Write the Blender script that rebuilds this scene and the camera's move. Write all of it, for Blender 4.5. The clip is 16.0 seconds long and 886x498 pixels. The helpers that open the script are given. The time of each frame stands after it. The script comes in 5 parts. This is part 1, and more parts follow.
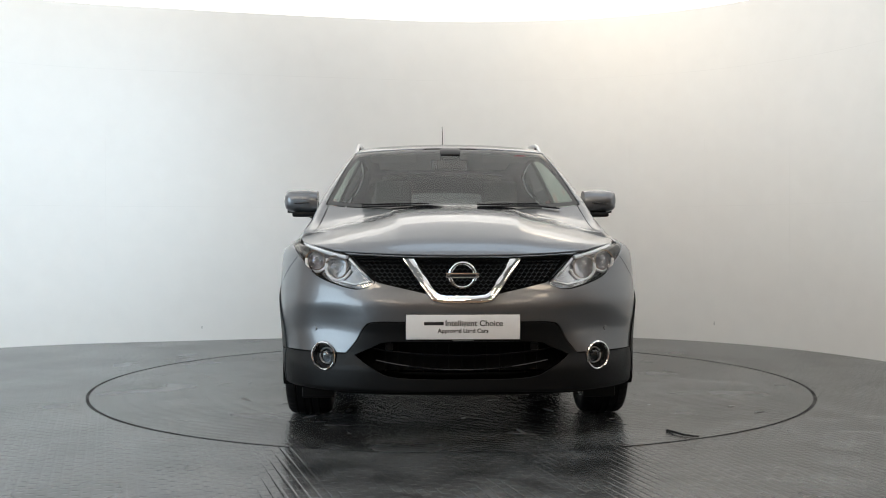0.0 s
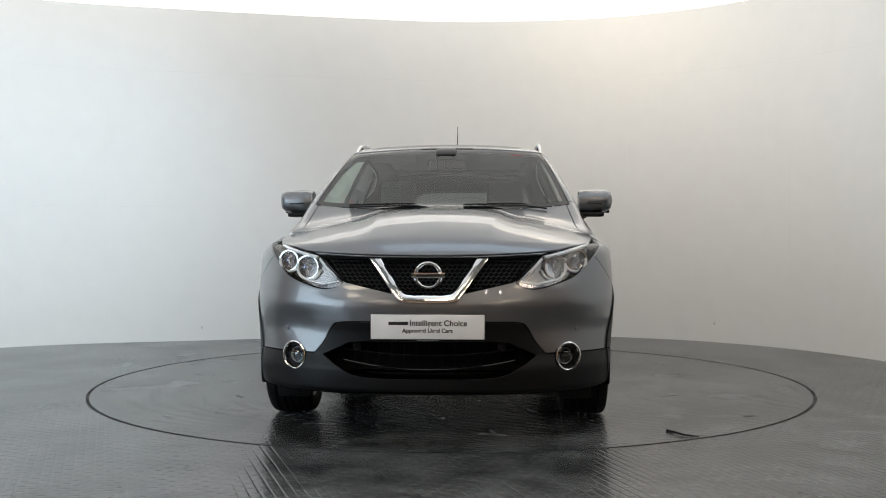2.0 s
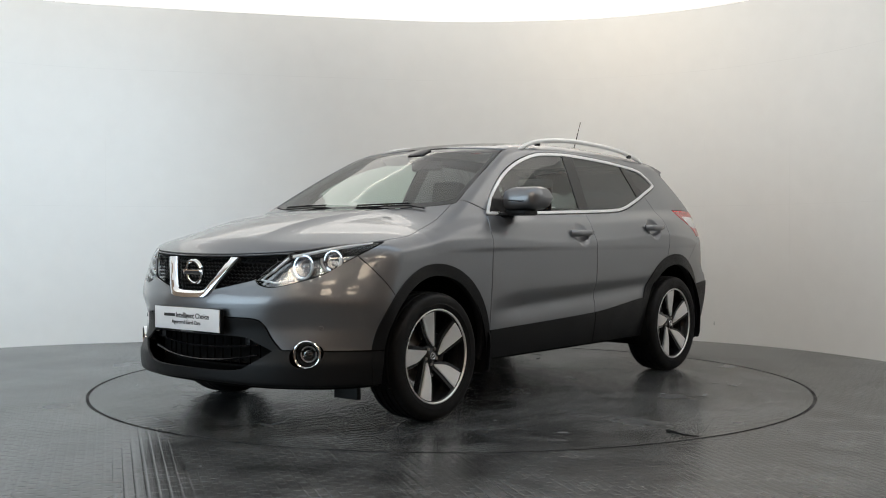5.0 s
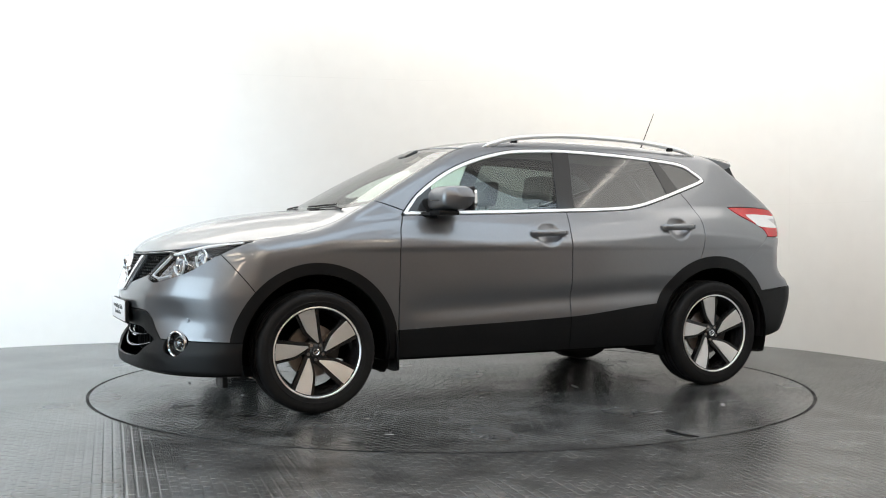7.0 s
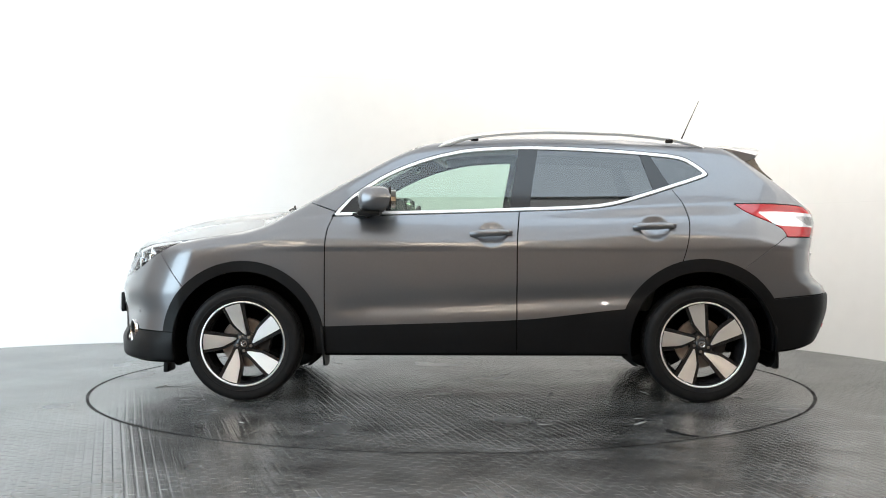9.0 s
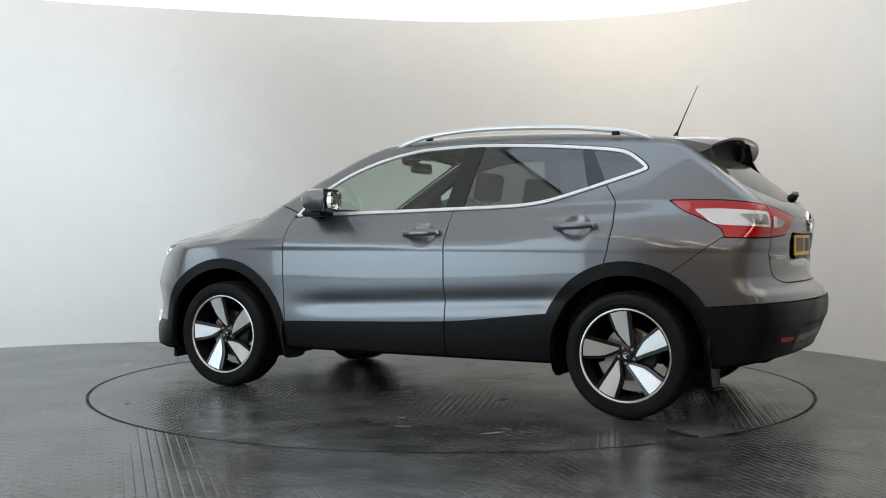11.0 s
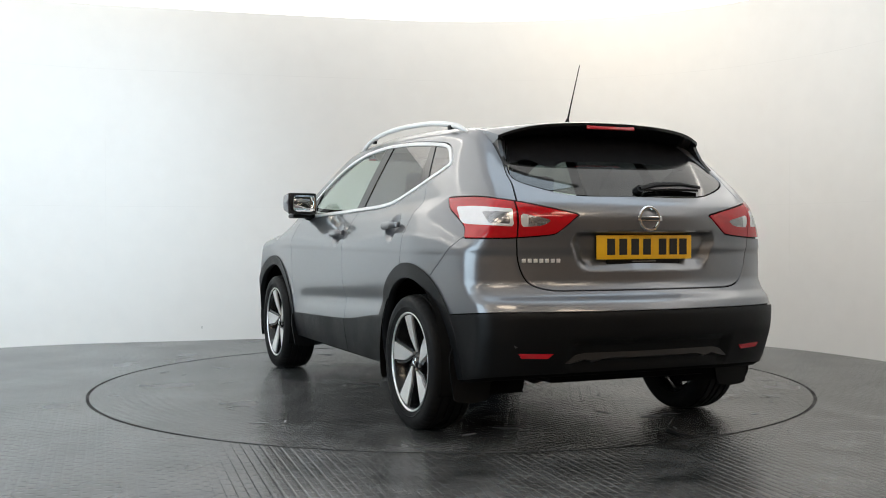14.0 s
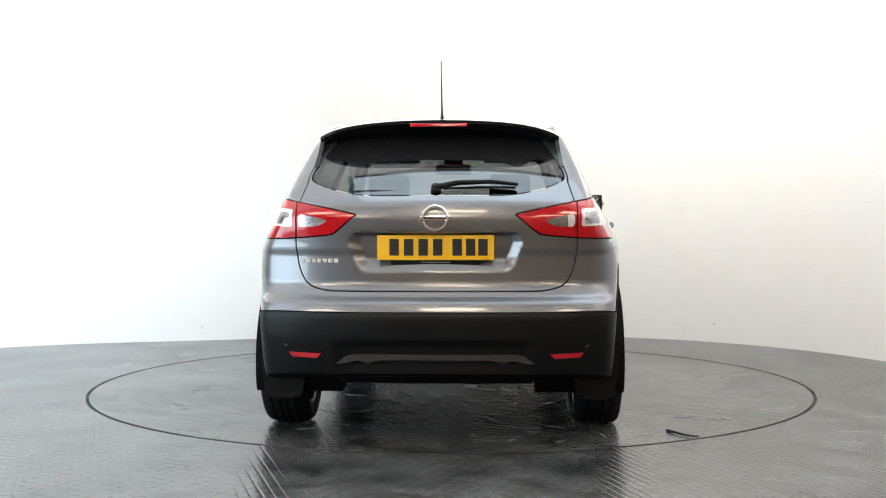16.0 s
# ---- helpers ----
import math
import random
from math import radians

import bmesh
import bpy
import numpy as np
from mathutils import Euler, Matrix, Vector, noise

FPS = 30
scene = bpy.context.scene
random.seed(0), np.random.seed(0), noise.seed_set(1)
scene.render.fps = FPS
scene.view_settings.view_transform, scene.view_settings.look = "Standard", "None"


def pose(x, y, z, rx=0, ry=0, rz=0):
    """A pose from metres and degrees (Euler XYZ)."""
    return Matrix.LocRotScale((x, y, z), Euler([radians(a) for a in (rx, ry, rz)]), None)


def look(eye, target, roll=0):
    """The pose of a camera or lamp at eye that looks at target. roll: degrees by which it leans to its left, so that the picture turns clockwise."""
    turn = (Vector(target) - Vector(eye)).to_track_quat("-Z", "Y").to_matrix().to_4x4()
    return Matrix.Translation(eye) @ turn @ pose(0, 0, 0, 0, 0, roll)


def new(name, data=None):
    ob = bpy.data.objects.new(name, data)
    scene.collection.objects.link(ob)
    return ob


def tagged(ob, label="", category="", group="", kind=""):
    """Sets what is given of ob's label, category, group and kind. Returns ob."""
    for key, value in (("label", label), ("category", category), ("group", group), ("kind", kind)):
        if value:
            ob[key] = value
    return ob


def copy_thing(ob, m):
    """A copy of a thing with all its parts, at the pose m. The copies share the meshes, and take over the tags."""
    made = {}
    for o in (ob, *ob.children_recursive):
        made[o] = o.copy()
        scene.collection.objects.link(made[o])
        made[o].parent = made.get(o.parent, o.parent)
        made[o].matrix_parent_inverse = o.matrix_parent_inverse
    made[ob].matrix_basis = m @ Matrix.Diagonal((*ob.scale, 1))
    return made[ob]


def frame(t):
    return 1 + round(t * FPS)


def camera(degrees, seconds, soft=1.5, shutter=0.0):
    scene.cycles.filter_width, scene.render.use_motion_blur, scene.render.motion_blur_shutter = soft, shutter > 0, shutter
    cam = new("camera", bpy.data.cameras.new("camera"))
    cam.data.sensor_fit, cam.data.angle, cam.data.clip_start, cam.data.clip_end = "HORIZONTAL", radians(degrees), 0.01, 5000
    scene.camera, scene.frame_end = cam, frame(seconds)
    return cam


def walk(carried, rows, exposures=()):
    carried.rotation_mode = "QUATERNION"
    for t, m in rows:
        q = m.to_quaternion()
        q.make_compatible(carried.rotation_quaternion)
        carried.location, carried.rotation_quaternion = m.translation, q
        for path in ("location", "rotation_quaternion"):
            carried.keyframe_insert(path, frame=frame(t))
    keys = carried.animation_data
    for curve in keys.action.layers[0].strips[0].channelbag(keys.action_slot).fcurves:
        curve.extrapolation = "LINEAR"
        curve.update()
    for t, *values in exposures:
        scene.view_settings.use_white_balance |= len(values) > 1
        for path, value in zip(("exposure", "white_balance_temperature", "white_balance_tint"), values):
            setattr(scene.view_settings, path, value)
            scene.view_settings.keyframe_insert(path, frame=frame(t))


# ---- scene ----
# ---------------------------------------------------------------- camera
cam = camera(45.74, 16.0, soft=1.0)
STILL = pose(0.0, -6.9, 0.9655, 90 - 0.787, 0.03, 0.395)
EXPOSURES = [(0.0, -0.30), (0.5, -0.36), (1.0, -0.45), (2.0, -0.46), (2.5, -0.45), (3.0, -0.32), (3.5, -0.40), (4.0, -0.62), (4.5, -0.62), (7.0, 0.18), (9.0, 0.38), (11.5, -0.60), (12.5, -0.60), (13.5, -0.30), (14.0, -0.22), (14.5, -0.30), (15.0, 0.0), (15.5, 0.42), (16.0, 0.40)]
walk(cam, [(0, STILL), (16, STILL)], EXPOSURES)

# ---------------------------------------------------------------- world and light
world = bpy.data.worlds.new("world")
scene.world = world
world.use_nodes = True
world.node_tree.nodes["Background"].inputs[0].default_value = (0.55, 0.6, 0.7, 1)
world.node_tree.nodes["Background"].inputs[1].default_value = 0.08


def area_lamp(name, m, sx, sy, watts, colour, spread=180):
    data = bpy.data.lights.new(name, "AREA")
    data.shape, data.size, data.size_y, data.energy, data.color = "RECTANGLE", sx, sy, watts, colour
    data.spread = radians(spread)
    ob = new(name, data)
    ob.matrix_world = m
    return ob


# cool daylight added on the left; the opening it comes from is unseen, assumed
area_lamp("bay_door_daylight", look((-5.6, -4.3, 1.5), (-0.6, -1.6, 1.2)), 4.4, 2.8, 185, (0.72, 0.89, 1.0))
# added cool fill with no known fitting, aimed to brighten the left wall
area_lamp("ceiling_softbox_cool", look((-2.3, -0.2, 3.10), (-4.2, 1.5, 0.5)), 2.6, 1.2, 75, (0.72, 0.88, 1.0), 115)
area_lamp("wall_washer_warm", look((1.2, 1.8, 3.08), (1.5, 3.0, 2.4)), 0.5, 0.3, 7, (1.0, 0.80, 0.56))
# second added fill: lifts the right wall, stands for no lamp of the room
area_lamp("wall_washer_side", look((1.3, 0.5, 3.10), (3.3, 1.0, 0.2)), 1.8, 0.6, 12, (1.0, 0.92, 0.82), 130)

# ---------------------------------------------------------------- materials


def material(name):
    m = bpy.data.materials.new(name)
    m.use_nodes = True
    return m, m.node_tree.nodes, m.node_tree.links, m.node_tree.nodes["Principled BSDF"]


def surface(name, colour, rough=0.5, metal=0.0, vary=0.12, scale=30.0, bump=0.0, bump_scale=200.0, coat=0.0):
    """A plain surface with grain at two scales in colour, roughness and relief."""
    m, n, l, b = material(name)
    tc = n.new("ShaderNodeTexCoord")
    fine, broad = n.new("ShaderNodeTexNoise"), n.new("ShaderNodeTexNoise")
    fine.inputs["Scale"].default_value, fine.inputs["Detail"].default_value = scale, 6
    broad.inputs["Scale"].default_value, broad.inputs["Detail"].default_value = scale / 12, 4
    l.new(tc.outputs["Object"], fine.inputs["Vector"])
    l.new(tc.outputs["Object"], broad.inputs["Vector"])
    add = n.new("ShaderNodeMath")
    add.operation = "ADD"
    l.new(fine.outputs[0], add.inputs[0])
    l.new(broad.outputs[0], add.inputs[1])
    ramp = n.new("ShaderNodeMapRange")
    ramp.inputs["From Min"].default_value, ramp.inputs["From Max"].default_value = 0.6, 1.4
    ramp.inputs["To Min"].default_value, ramp.inputs["To Max"].default_value = 1 - vary, 1 + vary
    l.new(add.outputs[0], ramp.inputs["Value"])
    mul = n.new("ShaderNodeVectorMath")
    mul.operation = "SCALE"
    mul.inputs[0].default_value = colour
    l.new(ramp.outputs[0], mul.inputs["Scale"])
    l.new(mul.outputs[0], b.inputs["Base Color"])
    rr = n.new("ShaderNodeMapRange")
    rr.inputs["From Min"].default_value, rr.inputs["From Max"].default_value = 0.3, 0.7
    rr.inputs["To Min"].default_value, rr.inputs["To Max"].default_value = max(0.02, rough * (1 - 1.5 * vary)), min(1, rough * (1 + 1.5 * vary))
    l.new(broad.outputs[0], rr.inputs["Value"])
    l.new(rr.outputs[0], b.inputs["Roughness"])
    b.inputs["Metallic"].default_value = metal
    b.inputs["Coat Weight"].default_value, b.inputs["Coat Roughness"].default_value = coat, 0.04
    if bump:
        tex, bp = n.new("ShaderNodeTexNoise"), n.new("ShaderNodeBump")
        tex.inputs["Scale"].default_value = bump_scale
        l.new(tc.outputs["Object"], tex.inputs["Vector"])
        bp.inputs["Strength"].default_value, bp.inputs["Distance"].default_value = bump, 0.002
        l.new(tex.outputs[0], bp.inputs["Height"])
        l.new(bp.outputs[0], b.inputs["Normal"])
    return m


def glass(name, tint, gloss=1.5, rough=0.0):
    """A thin pane: tinted clear, with a mirror gloss by Fresnel."""
    m, n, l, b = material(name)
    n.remove(b)
    clear, shine, mix, lw = (n.new("ShaderNodeBsdfTransparent"), n.new("ShaderNodeBsdfGlossy"), n.new("ShaderNodeMixShader"), n.new("ShaderNodeLayerWeight"))
    clear.inputs["Color"].default_value = (*tint, 1)
    shine.inputs["Roughness"].default_value = rough
    steep, grow = n.new("ShaderNodeMath"), n.new("ShaderNodeMath")
    steep.operation, grow.operation = "POWER", "MULTIPLY_ADD"
    steep.inputs[1].default_value, grow.inputs[1].default_value, grow.inputs[2].default_value = 4.5, 0.9, (gloss - 1) ** 2 / (gloss + 1) ** 2 * 1.8
    l.new(lw.outputs["Facing"], steep.inputs[0])
    l.new(steep.outputs[0], grow.inputs[0])
    l.new(grow.outputs[0], mix.inputs[0])
    l.new(clear.outputs[0], mix.inputs[1])
    l.new(shine.outputs[0], mix.inputs[2])
    l.new(mix.outputs[0], n["Material Output"].inputs["Surface"])
    return m


def glow(name, colour, strength):
    m, n, l, b = material(name)
    b.inputs["Base Color"].default_value = (*colour, 1)
    b.inputs["Emission Color"].default_value, b.inputs["Emission Strength"].default_value = (*colour, 1), strength
    return m


PAINT = surface("grey_metallic_paint", (0.178, 0.185, 0.200), 0.35, 0.76, 0.04, 900, coat=1.0)
CLAD = surface("black_textured_plastic", (0.006, 0.0064, 0.0072), 0.4, 0, 0.12, 60, bump=0.2, bump_scale=900)
GLOSSBLACK = surface("gloss_black_plastic", (0.012, 0.012, 0.013), 0.12, 0, 0.05, 30)
DARK = surface("dark_underbody_and_shade", (0.006, 0.006, 0.006), 0.8, 0, 0.2, 20)
CHROME = surface("bright_chrome", (0.82, 0.83, 0.85), 0.08, 1.0, 0.03, 40)
RAIL = surface("polished_rail_aluminium", (0.84, 0.845, 0.85), 0.3, 0.6, 0.03, 60)
SATIN = surface("satin_aluminium", (0.82, 0.83, 0.84), 0.42, 0.55, 0.04, 60)
RUBBER = surface("tyre_rubber", (0.008, 0.008, 0.0085), 0.65, 0, 0.2, 60, bump=0.3, bump_scale=400)
ALLOY = surface("machined_alloy", (0.86, 0.85, 0.84), 0.4, 0.85, 0.04, 90)
RIMBLACK = surface("gloss_black_rim_paint", (0.012, 0.012, 0.013), 0.18, 0, 0.08, 40)
STEEL = surface("brake_disc_steel", (0.32, 0.29, 0.27), 0.4, 0.9, 0.2, 50)
WINDOW = glass("clear_car_glass", (0.74, 0.88, 0.80), 1.5)
TINTED = glass("privacy_glass", (0.17, 0.185, 0.19), 1.65)
SCREEN = glass("windscreen_glass", (0.86, 0.90, 0.87), 1.52)
BEZEL = surface("dark_lamp_bezel", (0.46, 0.465, 0.48), 0.2, 0.8, 0.15, 60)
CELL = surface("ribbed_bulb_cell", (0.30, 0.30, 0.31), 0.25, 0.7, 0.45, 160, coat=1.0)
SOFTBOX = glow("softbox_diffuser", (0.76, 0.89, 1.0), 2.4)
SPOT = glow("downlight_lens", (1.0, 0.93, 0.84), 90.0)
HOUSING = surface("lamp_reflector_grey", (0.78, 0.79, 0.81), 0.28, 0.7, 0.1, 60)
LENS = glass("lamp_lens", (0.93, 0.95, 0.97), 1.45)
REDLENS = surface("red_lamp_lens", (0.46, 0.004, 0.009), 0.12, 0, 0.12, 60, coat=0.6)
WHITELENS = surface("clear_lamp_insert", (0.78, 0.78, 0.8), 0.15, 0.3, 0.06, 80, coat=1.0)
FABRIC = surface("charcoal_seat_cloth", (0.05, 0.05, 0.052), 0.9, 0, 0.2, 120, bump=0.4, bump_scale=700)
TRIM = surface("dark_interior_trim", (0.04, 0.04, 0.042), 0.6, 0, 0.1, 60, bump=0.2, bump_scale=600)
LINER = surface("pale_headlining", (0.5, 0.49, 0.46), 0.9, 0, 0.06, 90)
MIRROR = surface("mirror_glass", (0.85, 0.88, 0.88), 0.02, 1.0, 0.0, 10)
PLATEWHITE = surface("white_plate", (0.82, 0.82, 0.84), 0.35, 0, 0.02, 30)
PLATEYELLOW = surface("yellow_plate", (0.85, 0.48, 0.02), 0.35, 0, 0.03, 30)
INK = surface("black_print", (0.015, 0.015, 0.018), 0.4, 0, 0.05, 30)
REDPLASTIC = surface("red_reflector", (0.5, 0.01, 0.02), 0.15, 0, 0.1, 90, coat=1.0)
WALL = surface("white_painted_wall", (0.8, 0.795, 0.78), 0.7, 0, 0.025, 6, bump=0.08, bump_scale=40)
SEAM = surface("board_seam_paint", (0.77, 0.765, 0.75), 0.7, 0, 0.05, 4)
CEILING = glow("lit_ceiling_membrane", (1.0, 0.975, 0.93), 1.65)
MEMBRANE = glow("lit_stretched_ceiling", (1.0, 0.985, 0.965), 0.74)
HALLCEIL = surface("grey_ceiling_paint", (0.62, 0.60, 0.58), 0.8, 0, 0.08, 5)
PANEL = glow("ceiling_panel_diffuser", (1.0, 0.82, 0.62), 12.0)
BACKWALL = surface("brown_grey_hall_wall", (0.40, 0.295, 0.215), 0.8, 0, 0.1, 5)


def studded_floor(name):
    """Grey floor paint over fine raised studs, with dull scuffs and stains."""
    m, n, l, b = material(name)
    tc = n.new("ShaderNodeTexCoord")
    stud, scuff, stain = n.new("ShaderNodeTexBrick"), n.new("ShaderNodeTexNoise"), n.new("ShaderNodeTexNoise")
    stud.inputs["Scale"].default_value = 1.0
    stud.inputs["Brick Width"].default_value, stud.inputs["Row Height"].default_value = 0.085, 0.040
    stud.inputs["Mortar Size"].default_value, stud.inputs["Mortar Smooth"].default_value = 0.009, 0.8
    scuff.inputs["Scale"].default_value, scuff.inputs["Detail"].default_value = 1.6, 4
    stain.inputs["Scale"].default_value, stain.inputs["Detail"].default_value = 0.9, 5
    turn = n.new("ShaderNodeMapping")
    turn.inputs["Rotation"].default_value[2] = radians(72)
    l.new(tc.outputs["Object"], turn.inputs["Vector"])
    for t in (stud, scuff, stain):
        l.new(turn.outputs[0], t.inputs["Vector"])
    scuff.inputs["Distortion"].default_value = 0.15
    ramp = n.new("ShaderNodeValToRGB")
    ramp.color_ramp.elements[0].position, ramp.color_ramp.elements[0].color = 0.40, (0.020, 0.021, 0.022, 1)
    ramp.color_ramp.elements[1].position, ramp.color_ramp.elements[1].color = 0.62, (0.105, 0.110, 0.114, 1)
    mixv = n.new("ShaderNodeMath")
    mixv.operation = "MULTIPLY_ADD"
    mixv.inputs[1].default_value = 0.5
    grime = n.new("ShaderNodeTexNoise")
    grime.inputs["Scale"].default_value, grime.inputs["Detail"].default_value = 4.5, 8
    grime.inputs["Distortion"].default_value = 0.5
    l.new(tc.outputs["Object"], grime.inputs["Vector"])
    l.new(grime.outputs[0], mixv.inputs[0])
    half = n.new("ShaderNodeMath")
    half.operation = "MULTIPLY"
    half.inputs[1].default_value = 0.5
    l.new(stain.outputs[0], half.inputs[0])
    l.new(half.outputs[0], mixv.inputs[2])
    l.new(mixv.outputs[0], ramp.inputs[0])
    l.new(ramp.outputs[0], b.inputs["Base Color"])
    rr = n.new("ShaderNodeMapRange")
    rr.inputs["From Min"].default_value, rr.inputs["From Max"].default_value = 0.35, 0.65
    rr.inputs["To Min"].default_value, rr.inputs["To Max"].default_value = 0.215, 0.275
    l.new(scuff.outputs[0], rr.inputs["Value"])
    l.new(rr.outputs[0], b.inputs["Roughness"])
    bp = n.new("ShaderNodeBump")
    bp.inputs["Strength"].default_value, bp.inputs["Distance"].default_value = 0.34, 0.004
    bp.invert = True
    l.new(stud.outputs["Fac"], bp.inputs["Height"])
    l.new(bp.outputs[0], b.inputs["Normal"])
    return m


FLOOR = studded_floor("grey_studded_floor")
SCUFF_PALE = surface("worn_pale_floor", (0.2, 0.205, 0.21), 0.55, 0, 0.25, 60)
SCUFF_DARK = surface("oily_floor_mark", (0.025, 0.026, 0.027), 0.3, 0, 0.25, 60)

for m_, gloss_ in ((CLAD, 0.2), (RUBBER, 0.2), (DARK, 0.06)):
    m_.node_tree.nodes["Principled BSDF"].inputs["Specular IOR Level"].default_value = gloss_

# ---------------------------------------------------------------- mesh helpers


def part(name, bm, mat, parent=None, label="", smooth=True):
    me = bpy.data.meshes.new(name)
    bmesh.ops.recalc_face_normals(bm, faces=bm.faces)
    bm.to_mesh(me)
    bm.free()
    if smooth:
        me.polygons.foreach_set("use_smooth", [True] * len(me.polygons))
        me.set_sharp_from_angle(angle=radians(38))
    me.materials.append(mat)
    ob = new(name, me)
    ob.parent = parent
    return tagged(ob, label)


def add_box(bm, size, m, bevel=0.0, seg=2):
    r = bmesh.ops.create_cube(bm, size=1.0, matrix=m @ Matrix.Diagonal((*size, 1)))
    if bevel:
        es = list({e for v in r["verts"] for e in v.link_edges})
        bmesh.ops.bevel(bm, geom=es, offset=bevel, segments=seg, affect="EDGES", profile=0.6)


def lathe(profile, n=64, axis="Y", closed=False):
    """A bmesh turned from (radius, along) pairs round an axis."""
    bm = bmesh.new()
    rings = []
    for k in range(n):
        a = 2 * math.pi * k / n
        ring = []
        for r, h in profile:
            c, s_ = r * math.cos(a), r * math.sin(a)
            ring.append(bm.verts.new((c, h, s_) if axis == "Y" else (c, s_, h) if axis == "Z" else (h, c, s_)))
        rings.append(ring)
    m = len(profile)
    for k in range(n):
        a, b = rings[k], rings[(k + 1) % n]
        for j in range(m if closed else m - 1):
            q = (j + 1) % m
            try:
                bm.faces.new((a[j], a[q], b[q], b[j]))
            except ValueError:
                pass
    bmesh.ops.remove_doubles(bm, verts=bm.verts, dist=1e-6)
    return bm


def tube(bm, pts, radius, n=8, flat=1.0, taper=None):
    """A swept bar through the points; radius may vary by taper(t)."""
    pts = [Vector(p) for p in pts]
    rings = []
    for k, p in enumerate(pts):
        d = (pts[min(k + 1, len(pts) - 1)] - pts[max(k - 1, 0)]).normalized()
        up = Vector((0, 0, 1)) if abs(d.z) < 0.95 else Vector((1, 0, 0))
        s_ = d.cross(up).normalized()
        u = s_.cross(d)
        r = radius * (taper(k / (len(pts) - 1)) if taper else 1)
        rings.append([bm.verts.new(p + s_ * (r * math.cos(2 * math.pi * j / n)) + u * (r * flat * math.sin(2 * math.pi * j / n))) for j in range(n)])
    for a, b in zip(rings, rings[1:]):
        for j in range(n):
            bm.faces.new((a[j], a[(j + 1) % n], b[(j + 1) % n], b[j]))
    bm.faces.new(rings[0][::-1])
    bm.faces.new(rings[-1])


def curve_at(x, pts):
    """Monotone cubic through (at, value) pairs, flat beyond the ends."""
    px, py = (np.array(c, float) for c in zip(*sorted(pts)))
    h, d = np.diff(px), np.diff(py) / np.diff(px)
    m = np.zeros(len(px))
    m[0], m[-1] = d[0], d[-1]
    ok = d[:-1] * d[1:] > 0
    m[1:-1][ok] = 2 * d[:-1][ok] * d[1:][ok] / (d[:-1] + d[1:])[ok]
    x = np.clip(np.asarray(x, float), px[0], px[-1])
    k = np.clip(np.searchsorted(px, x) - 1, 0, len(px) - 2)
    t = (x - px[k]) / h[k]
    return ((1 + 2 * t) * (1 - t) ** 2 * py[k] + t * (1 - t) ** 2 * h[k] * m[k] + t * t * (3 - 2 * t) * py[k + 1] + t * t * (t - 1) * h[k] * m[k + 1])


def table(pts, lo, hi):
    """The same curve as a quick lookup."""
    gx = np.linspace(lo, hi, 4000)
    gy = curve_at(gx, pts)
    return lambda x: np.interp(x, gx, gy)


def smooth_outline(pts, n=8, closed=True):
    """A rounded outline (Catmull-Rom) through a few design points; a point given twice stays a corner."""
    pts = [np.array(p, float) for p in pts]
    out, c = [], len(pts)
    for k in range(c if closed else c - 1):
        a, b = pts[k], pts[(k + 1) % c]
        if np.allclose(a, b):
            continue
        p = pts[k - 1] if closed or k else a
        q = pts[(k + 2) % c] if closed or k + 2 < c else b
        for j in range(n):
            t = j / n
            out.append(0.5 * (2 * a + (b - p) * t + (2 * p - 5 * a + 4 * b - q) * t * t + (3 * a - p - 3 * b + q) * t ** 3))
    return np.array(out)


def inside_distance(u, v, poly):
    """Signed distance to a closed outline: positive inside."""
    best = np.full(u.shape, 1e9)
    odd = np.zeros(u.shape, bool)
    for a, b in zip(poly, np.roll(poly, -1, 0)):
        e = b - a
        l2 = max(e @ e, 1e-12)
        t = np.clip(((u - a[0]) * e[0] + (v - a[1]) * e[1]) / l2, 0, 1)
        best = np.minimum(best, (u - a[0] - t * e[0]) ** 2 + (v - a[1] - t * e[1]) ** 2)
        if a[1] != b[1]:
            odd ^= ((a[1] > v) != (b[1] > v)) & (u < (b[0] - a[0]) * (v - a[1]) / (b[1] - a[1]) + a[0])
    return np.where(odd, 1, -1) * np.sqrt(best)


